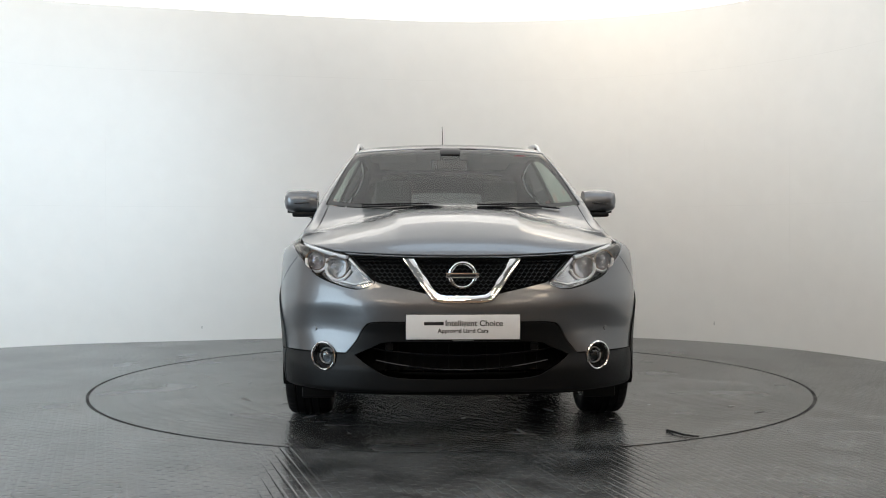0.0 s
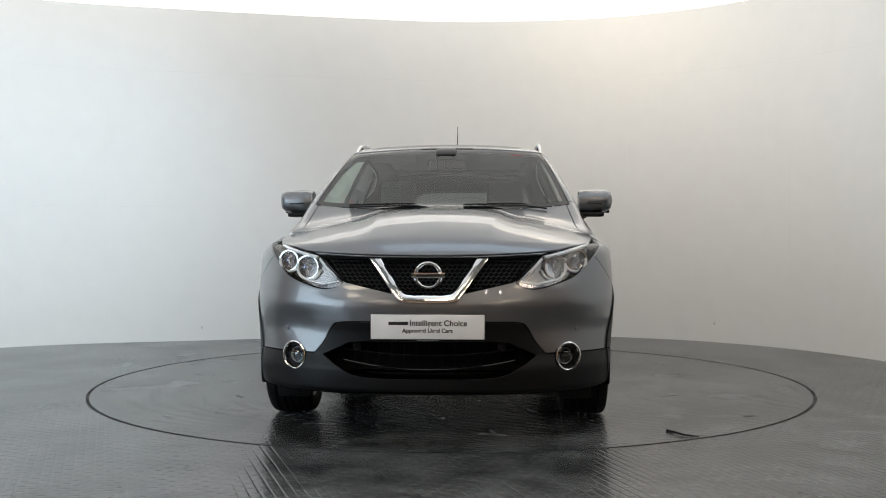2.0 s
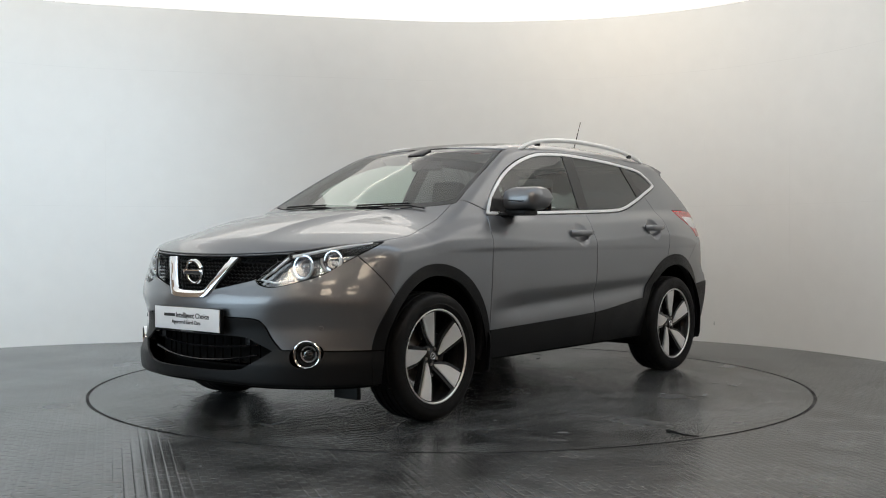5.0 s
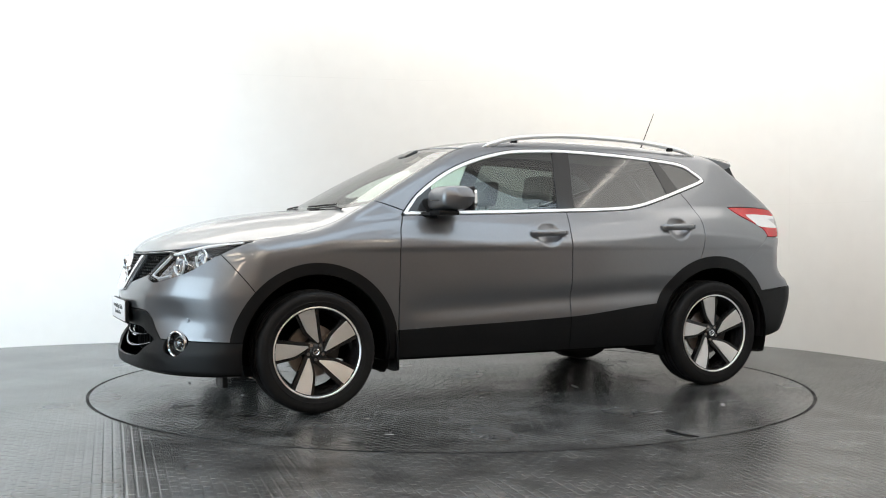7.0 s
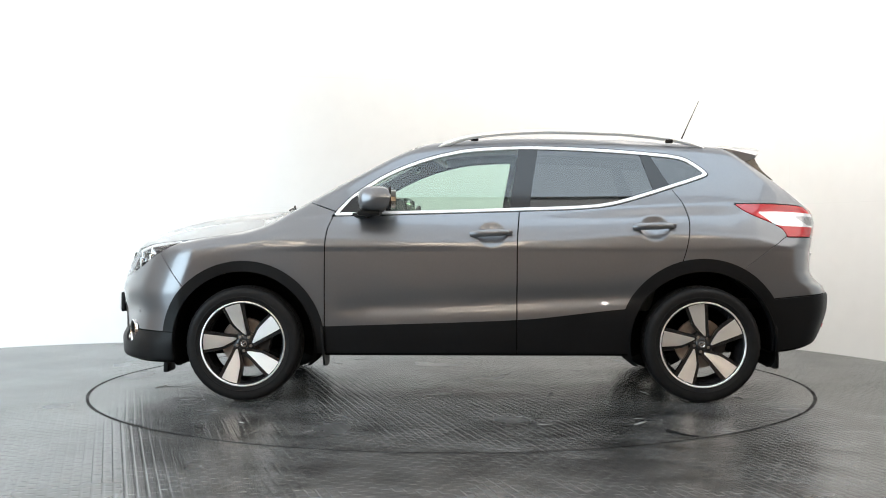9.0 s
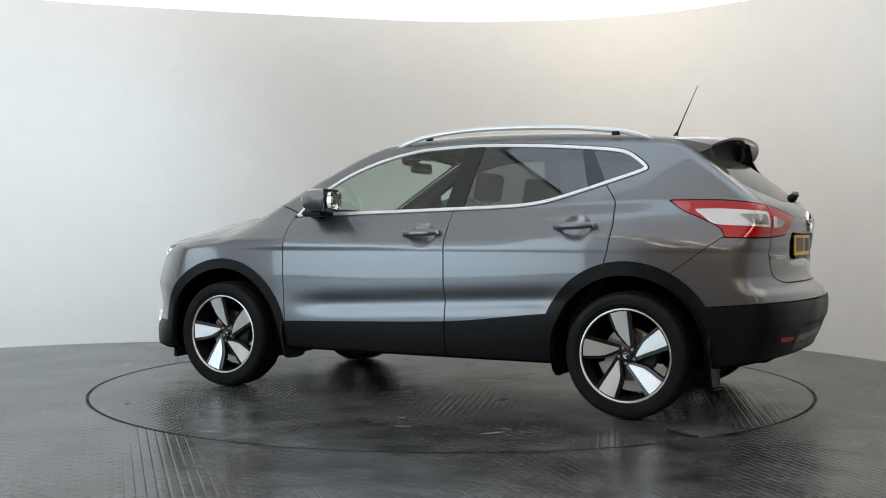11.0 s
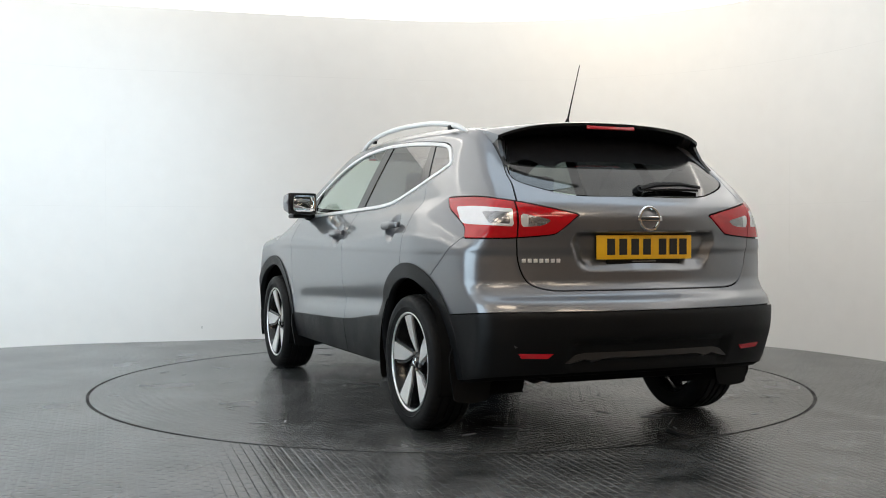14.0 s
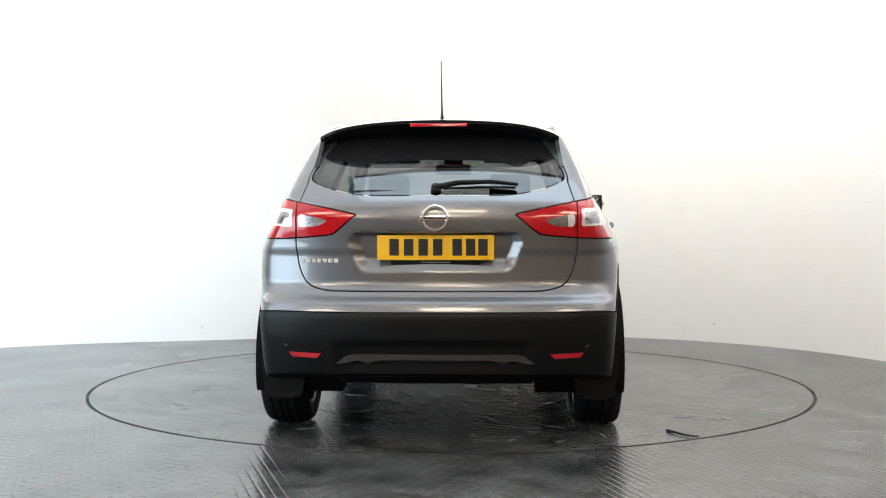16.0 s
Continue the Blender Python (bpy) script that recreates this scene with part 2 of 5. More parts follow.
# ---------------------------------------------------------------- the room
def build_room():
    # floor sheet with a round hole for the turntable
    bm = bmesh.new()
    n, radius = 160, 2.268
    ring = [bm.verts.new((radius * math.cos(2 * math.pi * k / n), radius * math.sin(2 * math.pi * k / n), 0)) for k in range(n)]
    far = [bm.verts.new((14 * math.cos(2 * math.pi * k / n), 14 * math.sin(2 * math.pi * k / n), 0)) for k in range(n)]
    low = [bm.verts.new((radius * math.cos(2 * math.pi * k / n), radius * math.sin(2 * math.pi * k / n), -0.03)) for k in range(n)]
    for k in range(n):
        q = (k + 1) % n
        bm.faces.new((ring[k], far[k], far[q], ring[q]))
        bm.faces.new((low[k], ring[k], ring[q], low[q]))
    bm.faces.new(low)
    tagged(part("floor", bm, FLOOR, smooth=False), "grey painted studded floor round the turntable, shiny and worn", "floor", kind="structure")
    # curved white wall, its line in plan
    line = smooth_outline([(-5.0, -0.3), (-4.85, 0.6), (-4.4, 1.55), (-3.45, 2.27), (-2.4, 2.62), (-1.3, 2.93), (0.0, 3.2), (1.1, 3.12), (1.75, 2.9), (2.36, 2.52), (2.92, 1.88), (3.32, 1.05), (3.65, 0.0), (4.1, -1.6), (4.9, -3.0), (6.3, -4.0)], 8, False)
    top = 3.005
    bm = bmesh.new()
    prev = None
    nrm = []
    for k, p in enumerate(line):
        d = line[min(k + 1, len(line) - 1)] - line[max(k - 1, 0)]
        nrm.append(np.array([-d[1], d[0]]) / np.linalg.norm(d))
    for p, q in zip(line, nrm):
        o = p + 0.12 * q
        cur = [bm.verts.new((*p, 0.0)), bm.verts.new((*p, top)), bm.verts.new((*o, top)), bm.verts.new((*o, 0.0))]
        if prev:
            for j in range(4):
                bm.faces.new((prev[j], prev[(j + 1) % 4], cur[(j + 1) % 4], cur[j]))
        prev = cur
    tagged(part("wall_curved", bm, WALL), "tall curved white painted studio wall with faint panel seams", "wall", kind="structure")
    wall = bpy.data.objects["wall_curved"]
    for z in (1.22, 2.44):
        bm = bmesh.new()
        ribbon_rows = [[(*(p - q * d), z + h) for d, h in ((0.0, -.002), (.0008, -.002), (.0008, .002), (0.0, .002))] for p, q in zip(line[10:-20], nrm[10:-20])]
        rows_ = [[bm.verts.new(c) for c in r] for r in ribbon_rows]
        for r0, r1 in zip(rows_, rows_[1:]):
            for j in range(3):
                bm.faces.new((r0[j], r0[j + 1], r1[j + 1], r1[j]))
        part("panel_seam", bm, SEAM, wall, "faint board seam")
    for k in (19, 27, 63, 71, 79):
        p, q = line[k], nrm[k]
        bm = bmesh.new()
        add_box(bm, (.003, .0016, 1.22 if k % 2 else 2.4), Matrix.Translation((*p, .61 + .61 if k % 2 else 1.22)) @ pose(0, 0, 0, 0, 0, math.degrees(math.atan2(q[1], q[0])) - 90))
        part("panel_seam", bm, SEAM, wall, "faint board seam")
    for k, off, z, h in ((17, .1, .20, .05), (18, .03, .23, .022), (18, .2, .16, .035), (72, .05, .17, .03), (33, .0, .12, .02)):
        p, q = line[k] + off * (line[k + 1] - line[k]), nrm[k]
        bm = bmesh.new()
        add_box(bm, (.006, .0012, h), Matrix.Translation((*p, z)) @ pose(0, 0, 0, 0, 0, math.degrees(math.atan2(q[1], q[0])) - 90))
        part("wall_scuff", bm, SCUFF_PALE, wall, "small grey wall scuff")
    # lit membrane ceiling over the turntable, plain ceiling over the hall
    bm = bmesh.new()
    prev = None
    for p, q in zip(line, nrm):
        o, n_ = p + 1.6 * q, p - 0.9 * q
        cur = [bm.verts.new((*o, 3.13)), bm.verts.new((*n_, 3.13)), bm.verts.new((*n_, 3.17)), bm.verts.new((*o, 3.17))]
        if prev:
            for j in range(4):
                bm.faces.new((prev[j], prev[(j + 1) % 4], cur[(j + 1) % 4], cur[j]))
        prev = cur
    tagged(part("ceiling_cove", bm, CEILING), "white glowing cove band along the curved wall", "ceiling", kind="structure")
    bm = bmesh.new()
    add_box(bm, (13, 8.4, 0.03), pose(0, 0.2, 3.217))
    tagged(part("ceiling_membrane", bm, MEMBRANE, smooth=False), "softly glowing stretched ceiling over the turntable", "ceiling", kind="structure")
    bm = bmesh.new()
    add_box(bm, (13, 15.2, 0.05), pose(0, -3.0, 3.26))
    tagged(part("ceiling", bm, HALLCEIL, smooth=False), "plain pale ceiling", "ceiling", kind="structure")
    # the hall behind the camera
    bm = bmesh.new()
    add_box(bm, (13, 0.15, 3.1), pose(0, -10.4, 1.55))
    tagged(part("wall_back", bm, BACKWALL, smooth=False), "plain dim brown-grey wall of the hall", "wall", kind="structure")
    bm = bmesh.new()
    add_box(bm, (0.15, 8, 3.1), pose(6.4, -6.4, 1.55))
    tagged(part("wall_side", bm, BACKWALL, smooth=False), "plain dim brown-grey side wall of the hall", "wall", kind="structure")

    # unseen wall, built to frame the assumed daylight opening
    bm = bmesh.new()
    add_box(bm, (0.15, 3.7, 0.3), pose(-5.7, -4.3, 3.05))
    add_box(bm, (0.15, 2.3, 3.2), pose(-5.7, -1.3, 1.6))
    add_box(bm, (0.15, 4.3, 3.2), pose(-5.7, -8.3, 1.6))
    tagged(part("wall_bay", bm, BACKWALL, smooth=False), "plain wall round the open bay door", "wall", kind="structure")
    # rubber seal in the joint round the turntable
    tagged(part("turntable_joint", lathe([(2.250, -.004), (2.262, -.0015), (2.273, .0012)], 180, "Z"), RUBBER), "black rubber joint round the turntable", "joint", kind="structure")
    # ceiling panels of the hall
    first = new("ceiling_light")
    bm = bmesh.new()
    add_box(bm, (1.24, 0.64, 0.03), pose(0, 0, 0), 0.006)
    part("frame", bm, SATIN, first, "white metal frame")
    bm = bmesh.new()
    add_box(bm, (1.16, 0.56, 0.01), pose(0, 0, -0.014))
    part("diffuser", bm, PANEL, first, "glowing white diffuser", smooth=False)
    first.matrix_basis = pose(-3.0, -5.0, 3.22)
    tagged(first, "flat glowing ceiling panel in a thin metal frame", "ceiling light", "hall ceiling panels")
    box = new("softbox_light")
    bm = bmesh.new()
    for w, d, x, y in ((3.9, .05, 0, .5), (3.9, .05, 0, -.5), (.05, .95, 1.925, 0), (.05, .95, -1.925, 0)):
        add_box(bm, (w, d, .09), pose(x, y, 0), .004)
    part("frame", bm, SATIN, box, "white metal frame")
    bm = bmesh.new()
    add_box(bm, (3.8, .95, .012), pose(0, 0, -.03))
    part("diffuser", bm, SOFTBOX, box, "glowing cool white diffuser", smooth=False)
    box.matrix_basis = pose(1.0, -1.85, 3.155)
    tagged(box, "long glowing cool white softbox hung under the ceiling", "softbox")
    spot = new("downlight")
    part("trim_ring", lathe([(.050, .0), (.062, -.006), (.070, .0)], 24, "Z"), SATIN, spot)
    part("lens", lathe([(0, -.004), (.03, -.003), (.050, .0)], 20, "Z"), SPOT, spot, "small bright lens")
    spots = [(x, y) for y in (-5.9, -7.7) for x in (-1.5, -.9, 1.5, 2.1)]
    spot.matrix_basis = pose(*spots[0], 3.232)
    tagged(spot, "small round recessed downlight in the hall ceiling", "downlight", "hall downlights")
    for c in spots[1:]:
        copy_thing(spot, pose(*c, 3.232))
    for x in (-3.0, 0.0, 3.0):
        for y in (-5.0, -6.8, -8.6):
            if (x, y) != (-3.0, -5.0):
                copy_thing(first, pose(x, y, 3.22))


build_room()


def build_turntable():
    bm = bmesh.new()
    bmesh.ops.create_cone(bm, cap_ends=True, segments=160, radius1=2.254, radius2=2.254, depth=0.024, matrix=pose(0, 0, -0.0125))
    table_ = tagged(part("turntable", bm, FLOOR, smooth=False), "round grey turntable plate flush with the floor, scuffed", "turntable")
    rnd = random.Random(5)
    for k in range(64):
        a, r = rnd.uniform(0, 6.28), 2.1 * math.sqrt(rnd.uniform(0.02, 1))
        bm = bmesh.new()
        n = rnd.randint(6, 9)
        sx, sy, turn = rnd.uniform(.012, .10), rnd.uniform(.004, .020), rnd.uniform(0, 3.14)
        vs = []
        for j in range(n):
            q = 2 * math.pi * j / n
            u, v = sx * math.cos(q) * rnd.uniform(.6, 1.1), sy * math.sin(q) * rnd.uniform(.5, 1.2)
            vs.append(bm.verts.new((r * math.cos(a) + u * math.cos(turn) - v * math.sin(turn), r * math.sin(a) + u * math.sin(turn) + v * math.cos(turn), 0.0008)))
        bm.faces.new(vs)
        part("scuff", bm, SCUFF_PALE if k % 3 else SCUFF_DARK, table_, "pale scuff mark" if k % 3 else "dark oily mark", smooth=False)
    return table_


turntable = build_turntable()

# ---------------------------------------------------------------- the car's body form
# Car space: x forward, y to its left, z up, origin on the ground midway between the axles.
HANDLES = ((-0.108, 0.968), (-1.042, 1.006))
AXLE, TYRE_R, ARCH_Z, ARCH_R, ARCH_OUT = 1.323, 0.334, 0.343, 0.410, 0.472

T_PLAN = table([(-2.3, .758), (-1.95, .815), (-1.7, .852), (-1.32, .889), (-0.9, .888), (0, .884), (0.8, .886), (1.32, .877), (1.7, .903), (2.0, .88), (2.3, .80)], -2.4, 2.4)
T_TUMBLE = table([(.10, -.09), (.25, -.05), (.40, -.022), (.58, -.008), (.72, 0), (.86, .002), (.915, -.003), (.945, -.016), (.985, -.035), (1.03, -.060), (1.08, -.096), (1.16, -.155), (1.3, -.28)], 0, 1.4)
T_SHOULDER = table([(-2.3, -.10), (-1.95, -.065), (-1.6, .018), (-1.1, .045), (-0.5, .01), (0.2, 0), (0.85, .022), (1.2, .012), (1.5, -.03), (2.3, -.055)], -2.4, 2.4)
T_TOP = table([(-2.3, 1.16), (-1.5, 1.15), (-0.6, 1.12), (0.6, 1.105), (1.05, 1.105), (1.25, 1.095), (1.44, 1.078), (1.62, 1.053), (1.81, 1.017), (2.0, .962), (2.13, .902), (2.2, .855), (2.3, .77)], -2.4, 2.4)
T_FRONT = table([(.10, 1.95), (.20, 2.15), (.25, 2.222), (.33, 2.228), (.42, 2.203), (.5, 2.206), (.57, 2.22), (.63, 2.226), (.70, 2.208), (.78, 2.178), (.87, 2.14), (1.0, 2.06), (1.2, 1.9)], 0, 1.4)
T_REAR = table([(.12, -1.9), (.24, -2.02), (.33, -2.105), (.43, -2.152), (.53, -2.182), (.59, -2.186), (.655, -2.165), (.70, -2.115), (.76, -2.088), (.9, -2.088), (1.03, -2.098), (1.09, -2.082), (1.14, -2.04), (1.2, -1.972), (1.32, -1.815), (1.45, -1.64), (1.6, -1.44)], 0, 1.7)
T_ROOF = table([(-2.0, 1.44), (-1.7, 1.492), (-1.3, 1.538), (-0.8, 1.568), (-0.35, 1.576), (0.05, 1.562), (0.3, 1.535), (0.6, 1.48), (1.2, 1.3)], -2.4, 2.4)
T_SCREEN = table([(1.0, 1.36), (1.1, 1.17), (1.2, .985), (1.3, .80), (1.4, .605), (1.5, .40), (1.56, .25), (1.65, 0.0)], .9, 1.7)
T_TAPER = table([(-2.2, -.16), (-1.95, -.065), (-1.7, -.02), (-1.4, .002), (-.5, .008), (-.1, .010), (.3, .020), (.8, .022), (1.3, -.02)], -2.4, 2.4)

T_FLOOR = table([(-2.3, .345), (-2.05, .325), (-1.75, .28), (-1.2, .262), (1.2, .262), (1.65, .225), (2.1, .213), (2.3, .24)], -2.4, 2.4)


def smax(a, b, k):
    h = np.clip(0.5 + 0.5 * (a - b) / k, 0, 1)
    return b + (a - b) * h + k * h * (1 - h)


def body_field(x, y, z):
    """Negative inside the car's outer skin."""
    ay = np.abs(y)
    y2 = ay * ay
    crease = 0.019 * np.exp(-((z - (0.575 - 0.045 * x)) / 0.055) ** 2) * np.clip((1.0 - np.abs(x + 0.15)) / 0.3, 0, 1)
    side = ay - (T_PLAN(x) + T_TUMBLE(z - T_SHOULDER(x))) + crease
    # finger hollows behind the door handles
    for hx, hz in HANDLES:
        side = side + 0.034 * np.clip(1 - ((x - hx + 0.008) ** 2 * 0.8 + (z - hz + 0.004) ** 2) / 0.0056, 0, 1) ** 1.2
    bulge = 0.020 * np.clip((0.47 - 0.06 * (x - 1.1) - ay) / 0.13, 0, 1) ** 2 * np.clip((x - 0.7) / 0.3, 0, 1) * np.clip((2.15 - x) / 0.5, 0, 1)
    drop = np.clip((x - 0.75) / 0.6, 0, 1)
    top = z - (T_TOP(x) - (0.05 + 0.125 * drop) * y2 + bulge)
    scoop = 0.028 * np.exp(-((ay - 0.63) / 0.13) ** 2 - ((z - 0.545) / 0.085) ** 2)
    front = (x - (T_FRONT(z) - 0.33 * y2 - 0.43 * y2 ** 3 - scoop)) * 0.93
    plate = 0.035 * np.clip((0.395 - 0.4 * np.abs(z - 0.93) - ay) / 0.05, 0, 1) * np.clip((z - 0.80) / 0.05, 0, 1) * np.clip((0.978 - z) / 0.012, 0, 1)
    channel = 0.022 * np.clip((0.45 - ay) / 0.06, 0, 1) * np.clip((z - 0.34) / 0.05, 0, 1) * np.clip((0.505 - z) / 0.03, 0, 1)
    rear = ((T_REAR(z) + 0.19 * y2 + 0.34 * y2 ** 4 + plate + channel) - x) * (0.66 + 0.31 * np.clip((1.24 - z) / 0.2, 0, 1))
    floor = T_FLOOR(x) - z
    low = smax(smax(smax(smax(side, top, 0.05), front, 0.05), rear, 0.045), floor, 0.03)
    up = z - 1.08
    gside = (ay - (0.785 - 0.43 * up - 0.10 * up * up + T_TAPER(x))) * 0.9
    roof = z - (T_ROOF(x) - 0.09 * y2)
    screen = (x - (T_SCREEN(z) - 0.21 * y2)) * 0.49
    high = smax(smax(smax(smax(gside, roof, 0.055), screen, 0.035), rear, 0.04), 0.9 - z, 0.02)
    return -smax(-low, -high, 0.035)


def field_normal(p, e=0.005):
    g = np.stack([body_field(*(p + d).T) - body_field(*(p - d).T) for d in np.eye(3) * e], 1)
    return g / np.linalg.norm(g, axis=1)[:, None]


def body_skin(h):
    """The left half of the skin as an even mesh on the field's zero level."""
    gx, gy, gz = np.arange(-2.32, 2.34, h), np.arange(-1.5 * h, 0.98, h), np.arange(0.12, 1.66, h)
    f = body_field(gx[:, None, None], gy[None, :, None], gz[None, None, :])
    s_ = f < 0
    nx, ny, nz = (k - 1 for k in f.shape)
    count = sum(s_[a:nx + a, b:ny + b, c:nz + c].astype(np.int8) for a in (0, 1) for b in (0, 1) for c in (0, 1))
    live = (count > 0) & (count < 8)
    index = np.full(live.shape, -1)
    cells = np.argwhere(live)
    index[live] = np.arange(len(cells))
    p = np.stack([gx[cells[:, 0]], gy[cells[:, 1]], gz[cells[:, 2]]], 1) + h / 2
    for _ in range(6):
        v = body_field(*p.T)
        g = np.stack([body_field(*(p + d).T) - body_field(*(p - d).T) for d in np.eye(3) * 0.001], 1) / 0.002
        step = -(v / np.maximum((g * g).sum(1), 0.05))[:, None] * g
        p += np.clip(step, -h, h) * 0.9
    quads = []
    for ax in range(3):
        lo = [slice(1, -1)] * 3
        hi = [slice(1, -1)] * 3
        lo[ax], hi[ax] = slice(0, -1), slice(1, None)
        a, b = s_[tuple(lo)], s_[tuple(hi)]
        e = np.argwhere(a != b)
        flip = a[tuple(e.T)]
        base = e + 1
        base[:, ax] -= 1
        u, w = [k for k in range(3) if k != ax]
        if ax == 1:
            u, w = w, u
        ring = []
        for du, dw in ((1, 1), (0, 1), (0, 0), (1, 0)):
            c = base.copy()
            c[:, u] -= du
            c[:, w] -= dw
            ring.append(index[tuple(c.T)])
        q = np.stack(ring, 1)
        q[~flip] = q[~flip][:, ::-1]
        quads.append(q)
    return p, [tuple(q) for q in np.concatenate(quads)]


def split(skin, value):
    """Cuts a skin (points, faces) along value = 0; gives the parts where it is positive and negative."""
    p, faces = skin
    val = value(p) if callable(value) else value
    val = np.where(np.abs(val) < 1e-5, 1e-5, val)
    pos = val > 0
    extra, cut_at, out = [], {}, ([], [])

    def mid(a, b):
        key = (a, b) if a < b else (b, a)
        if key not in cut_at:
            t = val[a] / (val[a] - val[b])
            cut_at[key] = len(p) + len(extra)
            extra.append(p[a] + (p[b] - p[a]) * t)
        return cut_at[key]

    for fc in faces:
        n_pos = sum(pos[i] for i in fc)
        if n_pos == len(fc):
            out[0].append(fc)
        elif n_pos == 0:
            out[1].append(fc)
        else:
            two = ([], [])
            for a, b in zip(fc, fc[1:] + fc[:1]):
                two[0 if pos[a] else 1].append(a)
                if pos[a] != pos[b]:
                    c = mid(a, b)
                    two[0].append(c)
                    two[1].append(c)
            for k in (0, 1):
                if len(two[k]) > 2:
                    out[k].append(tuple(two[k]))
    allp = np.concatenate([p, np.array(extra)]) if extra else p
    return tuple(compact(allp, o) for o in out)


def compact(p, faces):
    used = np.unique(np.concatenate([np.array(f_) for f_ in faces])) if faces else np.zeros(0, int)
    back = np.full(len(p), -1)
    back[used] = np.arange(len(used))
    return p[used], [tuple(back[i] for i in f_) for f_ in faces]


def merged(*skins):
    p, faces, k = [], [], 0
    for q, fs in skins:
        p.append(q)
        faces += [tuple(i + k for i in f_) for f_ in fs]
        k += len(q)
    return np.concatenate(p), faces


def islands(skin):
    """The unconnected pieces of a skin, largest first."""
    p, faces = skin
    root = list(range(len(p)))

    def find(a):
        while root[a] != a:
            root[a] = root[root[a]]
            a = root[a]
        return a

    for fc in faces:
        for k in fc[1:]:
            root[find(k)] = find(fc[0])
    groups = {}
    for fc in faces:
        groups.setdefault(find(fc[0]), []).append(fc)
    return [compact(p, g) for g in sorted(groups.values(), key=len, reverse=True)]


def panel(name, skin, mat, parent, label="", side=1, out=0.0, rim=0.010, both=False):
    """A body panel: the piece of skin, pushed out along its normal, with a turned-in rim."""
    p, faces = skin
    if not faces:
        return None
    nrm = field_normal(p)
    q = p + nrm * out
    count = {}
    for fc in faces:
        for a, b in zip(fc, fc[1:] + fc[:1]):
            count[(a, b)] = 1
    edges = [e for e in count if (e[1], e[0]) not in count and not (abs(q[e[0]][1]) < 2e-3 and abs(q[e[1]][1]) < 2e-3)]
    pts, fcs, ns = list(q), list(faces), list(nrm)
    if rim:
        for a, b in edges:
            k = len(pts)
            inward = np.cross(q[b] - q[a], nrm[a])
            inward /= max(np.linalg.norm(inward), 1e-9)
            pts += [q[a], q[b], q[b] - nrm[b] * (rim + out), q[a] - nrm[a] * (rim + out)]
            ns += [0.6 * inward + 0.8 * nrm[a]] * 2 + [inward] * 2
            fcs.append((k + 1, k, k + 3, k + 2))
    pts, ns = np.array(pts), np.array(ns)
    flips = (1, -1) if both else (side,)
    allp, allf, alln, k = [], [], [], 0
    for s_ in flips:
        allp.append(pts * (1, s_, 1))
        alln.append(ns * (1, s_, 1))
        allf += [tuple(i + k for i in (f_ if s_ > 0 else f_[::-1])) for f_ in fcs]
        k += len(pts)
    me = bpy.data.meshes.new(name)
    me.from_pydata(np.concatenate(allp).tolist(), [], allf)
    me.polygons.foreach_set("use_smooth", [True] * len(me.polygons))
    me.normals_split_custom_set_from_vertices(np.concatenate(alln).tolist())
    me.materials.append(mat)
    ob = new(name, me)
    ob.parent = parent
    return tagged(ob, label)


def on_skin(axis, a, b, sign=1):
    """The skin's coordinate on an axis at the two others (given in x, y, z order)."""
    lo, hi = (0.0, 2.5)
    for _ in range(40):
        m = (lo + hi) / 2
        v = [a, b]
        v.insert(axis, sign * m)
        if body_field(*(np.array([c]) for c in v))[0] < 0:
            lo = m
        else:
            hi = m
    return sign * lo


